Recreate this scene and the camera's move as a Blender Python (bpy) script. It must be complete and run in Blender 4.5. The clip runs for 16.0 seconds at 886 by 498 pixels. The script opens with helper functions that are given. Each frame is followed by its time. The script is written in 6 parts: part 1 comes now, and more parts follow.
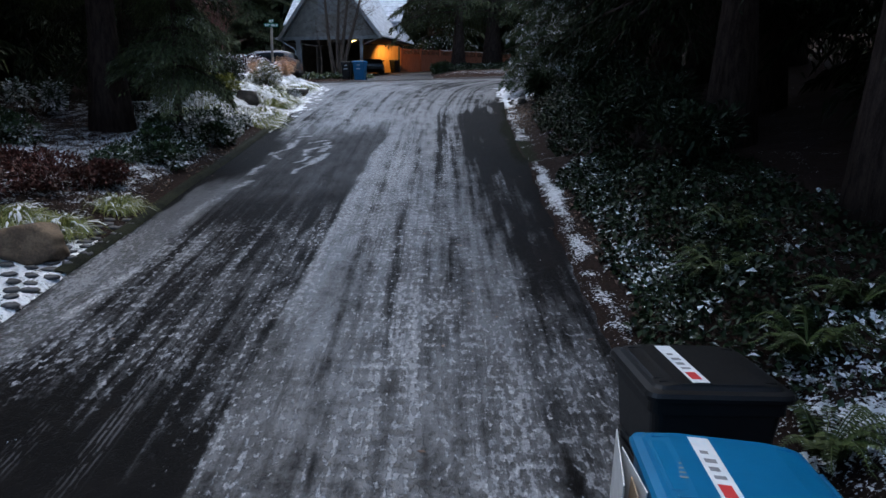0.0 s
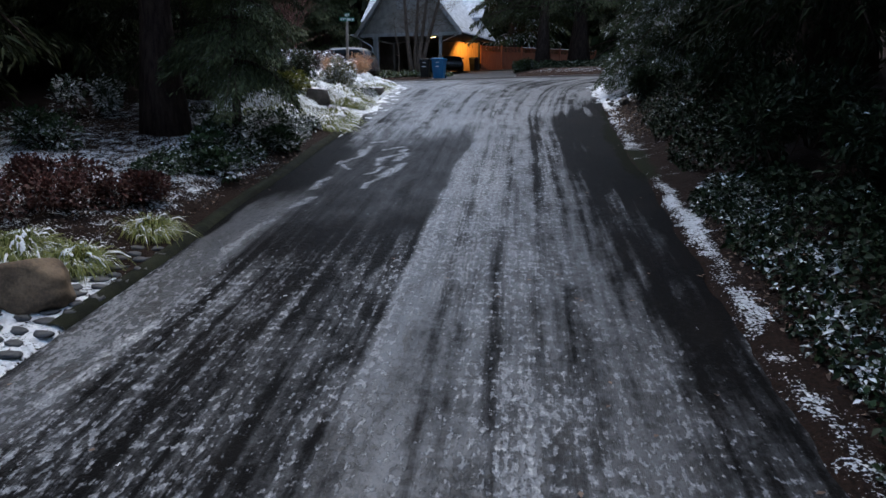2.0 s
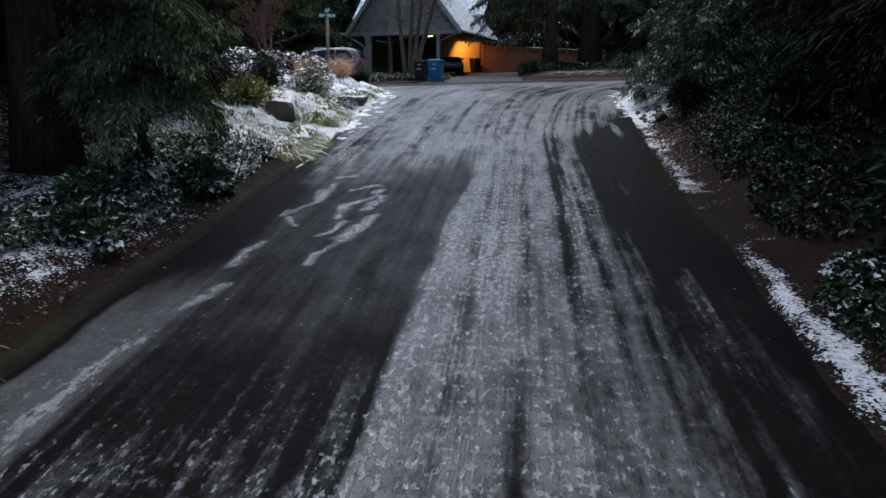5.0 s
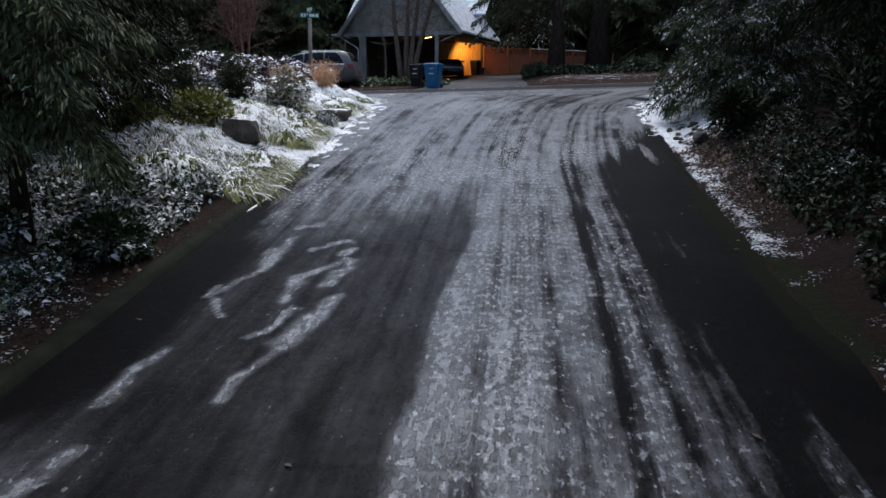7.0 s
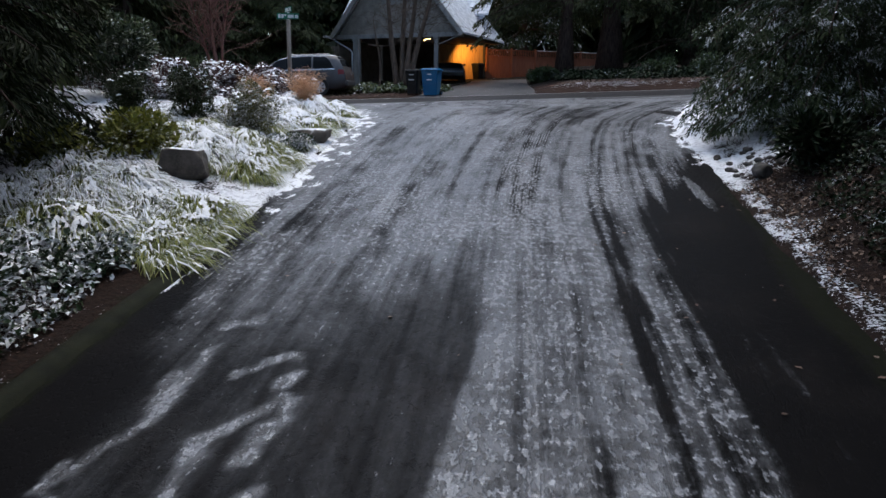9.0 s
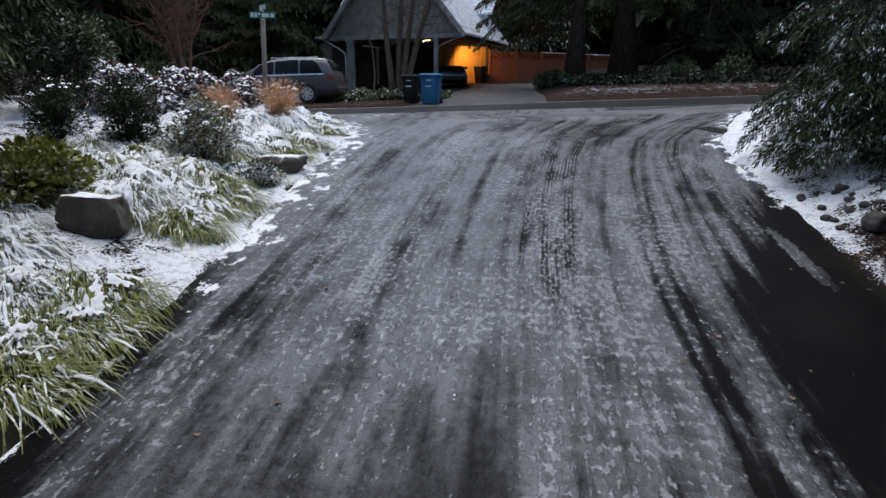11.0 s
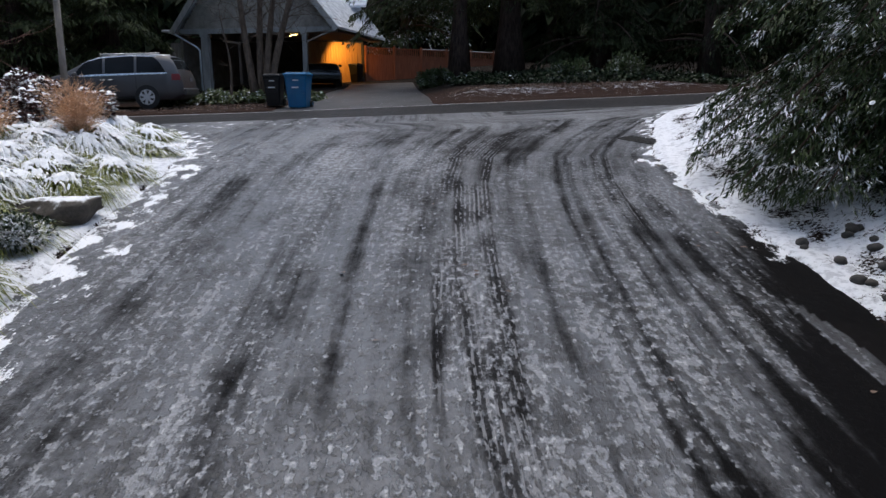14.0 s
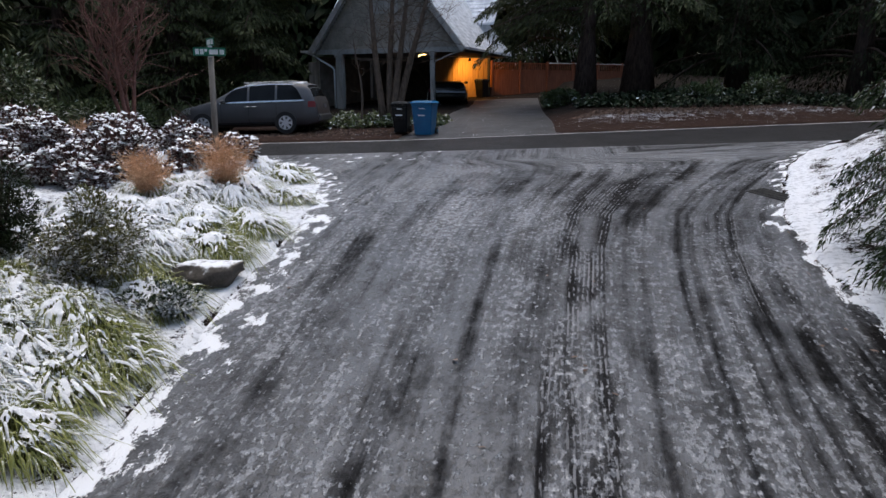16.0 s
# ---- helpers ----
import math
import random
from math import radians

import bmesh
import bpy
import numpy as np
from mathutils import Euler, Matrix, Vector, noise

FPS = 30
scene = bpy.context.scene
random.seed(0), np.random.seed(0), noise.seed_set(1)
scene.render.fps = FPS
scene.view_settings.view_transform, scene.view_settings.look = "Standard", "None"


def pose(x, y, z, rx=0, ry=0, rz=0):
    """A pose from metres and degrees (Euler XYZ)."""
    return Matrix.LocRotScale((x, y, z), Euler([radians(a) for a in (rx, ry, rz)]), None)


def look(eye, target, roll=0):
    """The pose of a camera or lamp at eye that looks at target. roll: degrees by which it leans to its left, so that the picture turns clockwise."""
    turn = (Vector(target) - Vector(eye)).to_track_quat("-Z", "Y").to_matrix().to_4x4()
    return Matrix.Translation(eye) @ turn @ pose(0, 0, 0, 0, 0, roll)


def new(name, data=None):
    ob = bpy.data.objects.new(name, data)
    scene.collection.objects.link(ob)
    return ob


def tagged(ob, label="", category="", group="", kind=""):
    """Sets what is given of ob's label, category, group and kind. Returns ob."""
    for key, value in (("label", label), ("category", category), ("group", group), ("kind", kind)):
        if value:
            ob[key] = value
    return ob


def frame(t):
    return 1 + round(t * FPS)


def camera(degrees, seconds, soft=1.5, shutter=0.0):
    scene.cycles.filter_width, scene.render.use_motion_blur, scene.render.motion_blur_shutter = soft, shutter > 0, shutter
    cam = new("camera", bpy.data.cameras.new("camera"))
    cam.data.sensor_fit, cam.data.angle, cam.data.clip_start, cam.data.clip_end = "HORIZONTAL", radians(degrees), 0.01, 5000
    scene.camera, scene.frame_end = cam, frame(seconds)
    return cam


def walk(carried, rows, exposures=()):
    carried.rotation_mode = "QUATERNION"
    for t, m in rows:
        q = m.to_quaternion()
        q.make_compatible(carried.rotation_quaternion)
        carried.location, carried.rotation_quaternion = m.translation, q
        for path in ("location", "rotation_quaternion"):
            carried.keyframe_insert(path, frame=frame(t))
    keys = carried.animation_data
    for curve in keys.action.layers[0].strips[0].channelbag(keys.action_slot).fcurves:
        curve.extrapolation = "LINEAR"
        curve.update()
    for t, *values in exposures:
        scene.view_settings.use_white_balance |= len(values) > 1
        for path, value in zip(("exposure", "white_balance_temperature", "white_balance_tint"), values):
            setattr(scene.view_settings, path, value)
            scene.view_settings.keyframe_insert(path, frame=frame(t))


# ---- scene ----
cam = camera(64.8, 16.0)
METRES, EYE, TILT, LEAN, TURN = 20.8, 3.337, -12.3, 0.0, 0.0
ROWS = [
    (0.0, 0.0, 0.0, 0.0, -0.0, 0.0, -0.0),
    (0.5, -0.0086, 0.0289, 0.0069, 0.65, -0.01, -0.19),
    (1.0, -0.0148, 0.0594, 0.0139, 0.94, -0.03, -0.28),
    (1.5, -0.0203, 0.0907, 0.0211, 3.28, -0.08, -0.88),
    (2.0, -0.0225, 0.1232, 0.0282, 5.84, -0.16, -1.47),
    (2.5, -0.0247, 0.1561, 0.0356, 5.86, -0.18, -1.46),
    (3.0, -0.0268, 0.1891, 0.0431, 5.86, -0.21, -1.49),
    (3.5, -0.0291, 0.2211, 0.0555, 5.87, -0.22, -1.52),
    (4.0, -0.031, 0.2543, 0.0651, 5.88, -0.24, -1.56),
    (6.5, -0.0424, 0.4251, 0.126, 5.96, -0.28, -1.5),
    (7.0, -0.0453, 0.4608, 0.1351, 5.97, -0.29, -1.52),
    (7.5, -0.0478, 0.4947, 0.15, 5.99, -0.33, -1.51),
    (8.0, -0.0503, 0.5293, 0.1633, 6.02, -0.31, -1.51),
    (8.5, -0.0534, 0.5643, 0.1721, 6.01, -0.32, -1.55),
    (9.0, -0.057, 0.5997, 0.1828, 6.07, -0.32, -1.53),
    (11.5, -0.0799, 0.7761, 0.2378, 6.0, -0.32, -1.53),
    (12.0, -0.0831, 0.8122, 0.2467, 5.9, -0.34, -1.49),
    (12.5, -0.0861, 0.8486, 0.2555, 5.16, -0.3, -1.27),
    (13.0, -0.0864, 0.8834, 0.2649, 2.27, -0.27, -0.47),
    (13.5, -0.0865, 0.8992, 0.2685, -3.78, -0.38, 1.01),
    (14.0, -0.0845, 0.9043, 0.2698, -3.49, -0.44, 0.93),
    (14.5, -0.0822, 0.9058, 0.2703, 6.21, -0.48, -1.28),
    (15.0, -0.0817, 0.9038, 0.2754, 6.25, -0.53, -1.28),
    (15.5, -0.0815, 0.8978, 0.2941, 6.3, -0.57, -1.24),
    (16.0, -0.0814, 0.8913, 0.3137, 6.32, -0.6, -1.22),
]
walk(cam, [(t, pose(0, 0, EYE, TILT, LEAN, TURN) @ pose(METRES * x, METRES * y, METRES * z, 90 + pitch, roll, yaw)) for t, x, y, z, yaw, pitch, roll in ROWS],
     [(0.0, 1.26, 6150, 4), (2.0, 1.28, 6330, 4.5), (4.0, 1.28, 6480, 5), (8.0, 1.29, 6540, 5), (12.5, 1.19, 6720, 5.5), (16.0, 1.17, 6900, 6.5)])

# ---- world, sun, lights ----
world = bpy.data.worlds.new("sky")
scene.world = world
world.use_nodes = True
wn = world.node_tree.nodes
sky = wn.new("ShaderNodeTexSky")
sky.sky_type, sky.sun_disc = "NISHITA", False
sky.sun_elevation, sky.sun_rotation = radians(74), radians(-7)
sky.air_density, sky.dust_density, sky.ozone_density = 1.0, 2.0, 1.0
world.node_tree.links.new(sky.outputs["Color"], wn["Background"].inputs["Color"])
wn["Background"].inputs["Strength"].default_value = 0.15
sun = new("sun", bpy.data.lights.new("sun", "SUN"))
sun.data.energy, sun.data.angle, sun.data.color = 0.45, radians(60), (1.0, 0.95, 0.9)
sun.matrix_world = look((-3, 50, 60), (0, 34, 0))

# ---- plan of the ground ----
LANE_SLOPE, TOP_SLOPE = 0.12, 0.053


def ease(a, b, v):
    u = np.clip((np.asarray(v, float) - a) / (b - a), 0, 1)
    return u * u * (3 - 2 * u)


def grade(x, y):
    """Height of the driven surface: a lane that climbs and eases off at the street."""
    x, y = np.asarray(x, float), np.asarray(y, float)
    u = np.clip(y - 28.4, 0, 5.6)
    z = LANE_SLOPE * np.clip(y, -25, 28.4) + LANE_SLOPE * u - (LANE_SLOPE - TOP_SLOPE) * u * u / 11.2
    z = z + TOP_SLOPE * np.clip(y - 34, 0, 60)
    return z + 0.027 * (np.clip(x, -30, 30) + 2.8) * ease(29.3, 36, y)


LEFT = ([-60, 7, 22.5, 25.5, 30.2, 32.1, 34.5, 36.6, 38.4], [-4.9, -4.9, -4.9, -5.1, -5.3, -5.5, -6.2, -7.5, -9.6])
RIGHT = ([-60, 7, 10, 16, 19, 26.5, 29, 31, 32.3, 35.3, 37.5, 39.2], [1.7, 1.7, 1.72, 1.90, 1.88, 2.20, 2.3, 2.5, 2.9, 4.0, 5.2, 6.7])


def left_edge(y):
    return np.interp(y, *LEFT)


def right_edge(y):
    return np.interp(y, *RIGHT)


def street_near(x):
    return 38.6 + 0.10 * np.asarray(x, float) * (np.asarray(x) > 0) + 0.02 * np.asarray(x, float) * (np.asarray(x) < 0)


def street_far(x):
    return 41.65 + 0.15 * np.clip(np.asarray(x, float) + 5.7, 0, 60)


def hashed(i, j, seed):
    h = (i.astype(np.int64) * 374761393 + j.astype(np.int64) * 668265263 + seed * 974634721) & 0xFFFFFFFF
    h = ((h ^ (h >> 13)) * 1274126177) & 0xFFFFFFFF
    return ((h ^ (h >> 16)) & 0xFFFF) / 65535.0


def vnoise(x, y, seed=0):
    i, j = np.floor(x), np.floor(y)
    fx, fy = x - i, y - j
    fx, fy = fx * fx * (3 - 2 * fx), fy * fy * (3 - 2 * fy)
    a = hashed(i, j, seed) * (1 - fx) + hashed(i + 1, j, seed) * fx
    b = hashed(i, j + 1, seed) * (1 - fx) + hashed(i + 1, j + 1, seed) * fx
    return a * (1 - fy) + b * fy


def fbm(x, y, seed=0, octaves=4):
    x, y = np.asarray(x, float), np.asarray(y, float)
    out, amp, total = 0, 1.0, 0.0
    for k in range(octaves):
        out = out + amp * vnoise(x * 2**k, y * 2**k, seed + k)
        total += amp
        amp *= 0.5
    return out / total


def terrain(x, y):
    """Height of the earth: grade under the lane, banks on both sides."""
    x, y = np.asarray(x, float), np.asarray(y, float)
    g = grade(x, y)
    dl, dr = left_edge(y) - x, x - right_edge(y)
    before = ease(0.0, 2.5, street_near(x) - y)
    bump = (fbm(x * 0.9, y * 0.9, 11) - 0.5) * 0.22 + (fbm(x * 3, y * 3, 17) - 0.5) * 0.08
    left = 0.05 * ease(0, 0.1, dl) + 0.30 * ease(0.15, 1.9, dl) + 0.07 * np.clip(dl - 1, 0, 12) + bump * ease(0.1, 0.8, dl)
    right = 0.05 * ease(0, 0.1, dr) + 0.40 * ease(0.3, 1.6, dr) + 0.16 * np.clip(dr - 1, 0, 8) + bump * ease(0.2, 1.0, dr)
    z = g + (left * (dl > 0) + right * (dr > 0)) * before
    beyond = y - street_far(x)
    z = z + ((0.05 * ease(0, 0.12, beyond) + 0.03 * np.clip(beyond - 6, 0, 10) * (x > 0.5)) + bump * 0.35 * ease(0.3, 1.5, beyond) + 0.26 * ease(-0.6, 1.2, x) * ease(12, 8, x) * ease(0.3, 2.2, beyond)) * (beyond > 0)
    on_lane = (dl < 0) & (dr < 0) & (y < street_near(x) + 0.6)
    on_street = (y > street_near(x) - 0.3) & (beyond < 0)
    drive = (beyond > -0.2) & (x > -5.7 + 0.09 * (y - 42)) & (x < -0.9) & (y < 60)
    return np.where(on_lane | on_street | drive, g - 0.07, z)


def ground_z(x, y):
    return float(terrain(np.array([x]), np.array([y]))[0])


# ---- helpers for meshes ----
def mesh_ob(name, verts, faces, mat, parent=None, smooth=False, label=""):
    me = bpy.data.meshes.new(name)
    verts = np.asarray(verts, float).reshape(-1, 3)
    if isinstance(faces, np.ndarray):
        n, k = faces.shape
        me.vertices.add(len(verts))
        me.vertices.foreach_set("co", verts.ravel())
        me.loops.add(n * k)
        me.loops.foreach_set("vertex_index", faces.ravel().astype(np.int32))
        me.polygons.add(n)
        me.polygons.foreach_set("loop_start", np.arange(0, n * k, k, dtype=np.int32))
        me.update(calc_edges=True)
    else:
        me.from_pydata([tuple(v) for v in verts], [], faces)
        me.update()
    if smooth:
        me.polygons.foreach_set("use_smooth", np.ones(len(me.polygons), bool))
    if mat:
        me.materials.append(mat)
    ob = new(name, me)
    if parent:
        ob.parent = parent
    if label:
        tagged(ob, label)
    return ob


def part(name, bm, mat, parent=None, label="", smooth=False):
    me = bpy.data.meshes.new(name)
    bm.to_mesh(me)
    bm.free()
    if smooth:
        me.polygons.foreach_set("use_smooth", np.ones(len(me.polygons), bool))
    me.materials.append(mat)
    ob = new(name, me)
    if parent:
        ob.parent = parent
    if label:
        tagged(ob, label)
    return ob


def base(name, m, label, category, group=""):
    ob = new(name)
    ob.empty_display_size = 0.2
    ob.matrix_world = m
    return tagged(ob, label, category, group)


def add_box(bm, x0, y0, z0, x1, y1, z1, bevel=0.0, turn=None):
    out = bmesh.ops.create_cube(bm, size=1.0)
    vs = out["verts"]
    for v in vs:
        v.co = Vector((x0 + (v.co.x + 0.5) * (x1 - x0), y0 + (v.co.y + 0.5) * (y1 - y0), z0 + (v.co.z + 0.5) * (z1 - z0)))
    if turn is not None:
        bmesh.ops.transform(bm, matrix=turn, verts=vs)
    if bevel:
        es = list({e for v in vs for e in v.link_edges})
        bmesh.ops.bevel(bm, geom=es, offset=bevel, segments=1, affect="EDGES", profile=0.7)
    return bm


def box_part(name, dims, mat, parent=None, bevel=0.0, label="", turn=None):
    bm = bmesh.new()
    add_box(bm, *dims, bevel=bevel, turn=turn)
    return part(name, bm, mat, parent, label)


def cyl_part(name, a, b, r0, r1, mat, parent=None, seg=12, label="", smooth=True):
    v, f = tube([a, b], [r0, r1], seg)
    return mesh_ob(name, v, f, mat, parent, smooth, label)


def tube(path, radii, seg=8):
    """Verts and quads of a tapering tube along a path, with closed ends."""
    P = [Vector(p) for p in path]
    verts, faces = [], []
    side = None
    for i, p in enumerate(P):
        d = (P[min(i + 1, len(P) - 1)] - P[max(i - 1, 0)]).normalized()
        if side is None:
            side = d.orthogonal().normalized()
        side = (side - d * side.dot(d)).normalized()
        up = d.cross(side)
        for k in range(seg):
            a = 2 * math.pi * k / seg
            verts.append(p + (side * math.cos(a) + up * math.sin(a)) * radii[i])
    for i in range(len(P) - 1):
        for k in range(seg):
            k2 = (k + 1) % seg
            faces.append((i * seg + k, i * seg + k2, (i + 1) * seg + k2, (i + 1) * seg + k))
    faces.append(tuple(range(seg - 1, -1, -1)))
    faces.append(tuple((len(P) - 1) * seg + k for k in range(seg)))
    return verts, faces


class Bunch:
    """Collects tubes and other pieces into one mesh."""

    def __init__(self):
        self.v, self.f = [], []

    def add(self, v, f):
        n = len(self.v)
        self.v.extend(v)
        self.f.extend(tuple(i + n for i in q) for q in f)

    def make(self, name, mat, parent=None, smooth=True, label=""):
        return mesh_ob(name, [tuple(p) for p in self.v], self.f, mat, parent, smooth, label)


def leaves(at, way, length, width, droop=0.15, cup=0.12, rng=None, tilt=0.5):
    """Four-cornered folded leaves: points, directions, lengths and widths as arrays."""
    n = len(at)
    rng = rng or np.random.default_rng(1)
    way = way / np.maximum(np.linalg.norm(way, axis=1, keepdims=True), 1e-6)
    up = np.tile(np.array([0, 0, 1.0]), (n, 1)) + rng.normal(0, tilt, (n, 3))
    side = np.cross(way, up)
    side /= np.maximum(np.linalg.norm(side, axis=1, keepdims=True), 1e-6)
    nor = np.cross(side, way)
    L, W = length[:, None], width[:, None]
    a = at
    mid = at + way * L * 0.45
    b = mid + side * W * 0.5 + nor * W * cup
    d = mid - side * W * 0.5 + nor * W * cup
    c = at + way * L - np.array([0, 0, 1.0]) * L * droop
    V = np.stack([a, b, c, d], 1).reshape(-1, 3)
    k = np.arange(n)[:, None] * 4
    F = np.concatenate([k + np.array([[0, 1, 2]]), k + np.array([[0, 2, 3]])], 0)
    return V, F


# ---- materials ----
def nodes_of(name):
    mat = bpy.data.materials.new(name)
    mat.use_nodes = True
    nt = mat.node_tree
    return mat, nt, nt.nodes["Principled BSDF"]


def put(nt, kind, **sets):
    nd = nt.nodes.new(kind)
    for key, value in sets.items():
        nd.inputs[key.replace("_", " ")].default_value = value
    return nd


def mix(nt, fac, a, b):
    nd = nt.nodes.new("ShaderNodeMix")
    nd.data_type = "RGBA"
    for sock, value in ((nd.inputs["Factor"], fac), (nd.inputs["A"], a), (nd.inputs["B"], b)):
        if isinstance(value, (tuple, list)):
            sock.default_value = (*value[:3], 1)
        elif isinstance(value, (int, float)):
            sock.default_value = value
        else:
            nt.links.new(value, sock)
    return nd.outputs["Result"]


def calc(nt, op, a, b=0.0, clamp=False):
    nd = nt.nodes.new("ShaderNodeMath")
    nd.operation, nd.use_clamp = op, clamp
    for sock, value in zip(nd.inputs, (a, b)):
        if isinstance(value, (int, float)):
            sock.default_value = value
        else:
            nt.links.new(value, sock)
    return nd.outputs[0]


def remap(nt, v, a, b, c=0.0, d=1.0):
    nd = nt.nodes.new("ShaderNodeMapRange")
    nd.interpolation_type = "SMOOTHSTEP"
    for i, value in enumerate((v, a, b, c, d)):
        if isinstance(value, (int, float)):
            nd.inputs[i].default_value = value
        else:
            nt.links.new(value, nd.inputs[i])
    return nd.outputs[0]


def coords(nt, scale=(1, 1, 1), kind="Object"):
    tc = nt.nodes.new("ShaderNodeTexCoord")
    mp = nt.nodes.new("ShaderNodeMapping")
    mp.inputs["Scale"].default_value = scale
    nt.links.new(tc.outputs[kind], mp.inputs["Vector"])
    return mp.outputs["Vector"]


def noise_tex(nt, scale, detail=4, rough=0.55, stretch=(1, 1, 1), vec=None):
    nd = put(nt, "ShaderNodeTexNoise", Scale=scale, Detail=detail, Roughness=rough)
    nt.links.new(vec if vec is not None else coords(nt, stretch), nd.inputs["Vector"])
    return nd.outputs["Fac"]


def bump_to(nt, bsdf, height, strength=0.3, distance=0.02):
    nd = put(nt, "ShaderNodeBump", Strength=strength, Distance=distance)
    nt.links.new(height, nd.inputs["Height"])
    nt.links.new(nd.outputs["Normal"], bsdf.inputs["Normal"])


def attribute(nt, name):
    nd = nt.nodes.new("ShaderNodeAttribute")
    nd.attribute_name = name
    return nd.outputs["Fac"]


def up_facing(nt):
    geo = nt.nodes.new("ShaderNodeNewGeometry")
    sep = nt.nodes.new("ShaderNodeSeparateXYZ")
    nt.links.new(geo.outputs["Normal"], sep.inputs[0])
    return sep.outputs["Z"]


def island(nt):
    return nt.nodes.new("ShaderNodeNewGeometry").outputs["Random Per Island"]


SNOW = (0.80, 0.82, 0.86)


def plain(name, a, b, rough=0.6, metal=0.0, scale=6, bump=0.1, grain=60, stretch=(1, 1, 1), snow=None, coat=0.0, spec=0.5):
    """Two tones by coarse and fine noise, fine relief, and optionally snow on what faces up (share, sharpness)."""
    mat, nt, bs = nodes_of(name)
    n1, n2 = noise_tex(nt, scale, stretch=stretch), noise_tex(nt, grain, 3, stretch=stretch)
    f = remap(nt, calc(nt, "ADD", calc(nt, "MULTIPLY", n1, 0.65), calc(nt, "MULTIPLY", n2, 0.35)), 0.3, 0.7)
    col = mix(nt, f, a, b)
    r = remap(nt, n2, 0.3, 0.7, max(rough - 0.08, 0.02), min(rough + 0.08, 1))
    if snow:
        share, edge = snow
        s = calc(nt, "ADD", up_facing(nt), calc(nt, "MULTIPLY", calc(nt, "SUBTRACT", noise_tex(nt, 9, 5), 0.5), 1.1))
        s = remap(nt, s, 1 - share - edge, 1 - share + edge)
        col = mix(nt, s, col, SNOW)
        r = mix(nt, s, r, (0.7, 0.7, 0.7))
    nt.links.new(col, bs.inputs["Base Color"])
    nt.links.new(r, bs.inputs["Roughness"])
    bs.inputs["Metallic"].default_value = metal
    bs.inputs["Coat Weight"].default_value = coat
    bs.inputs["Specular IOR Level"].default_value = spec
    if bump:
        bump_to(nt, bs, f, bump, 0.01)
    return mat


def leafy(name, dark, light, dusting=0.0, rough=0.5, patch=2.5, tint=None, flat=0.45, jit=0.55, spec=0.3, heap=1.0):
    """Leaves: tone by island, snow on a share of them in patches and on faces that look up."""
    mat, nt, bs = nodes_of(name)
    r = island(nt)
    col = mix(nt, r, dark, light)
    if tint:
        col = mix(nt, remap(nt, noise_tex(nt, 1.3, 3), 0.45, 0.7), col, tint)
    if dusting > 0:
        up = nt.nodes.new("ShaderNodeMath")
        up.operation = "ABSOLUTE"
        nt.links.new(up_facing(nt), up.inputs[0])
        s = calc(nt, "ADD", calc(nt, "MULTIPLY", noise_tex(nt, patch, 4), heap), calc(nt, "MULTIPLY", r, jit))
        s = calc(nt, "ADD", s, calc(nt, "MULTIPLY", up.outputs[0], flat))
        s = calc(nt, "ADD", s, calc(nt, "MULTIPLY", noise_tex(nt, 40, 2), 0.4))
        top = 0.62 + 0.5 * heap + jit * 0.5 + flat - dusting * 1.3
        s = remap(nt, s, top - 0.12, top + 0.12)
        col = mix(nt, s, col, SNOW)
    nt.links.new(col, bs.inputs["Base Color"])
    bs.inputs["Roughness"].default_value = rough
    bs.inputs["Specular IOR Level"].default_value = spec
    return mat


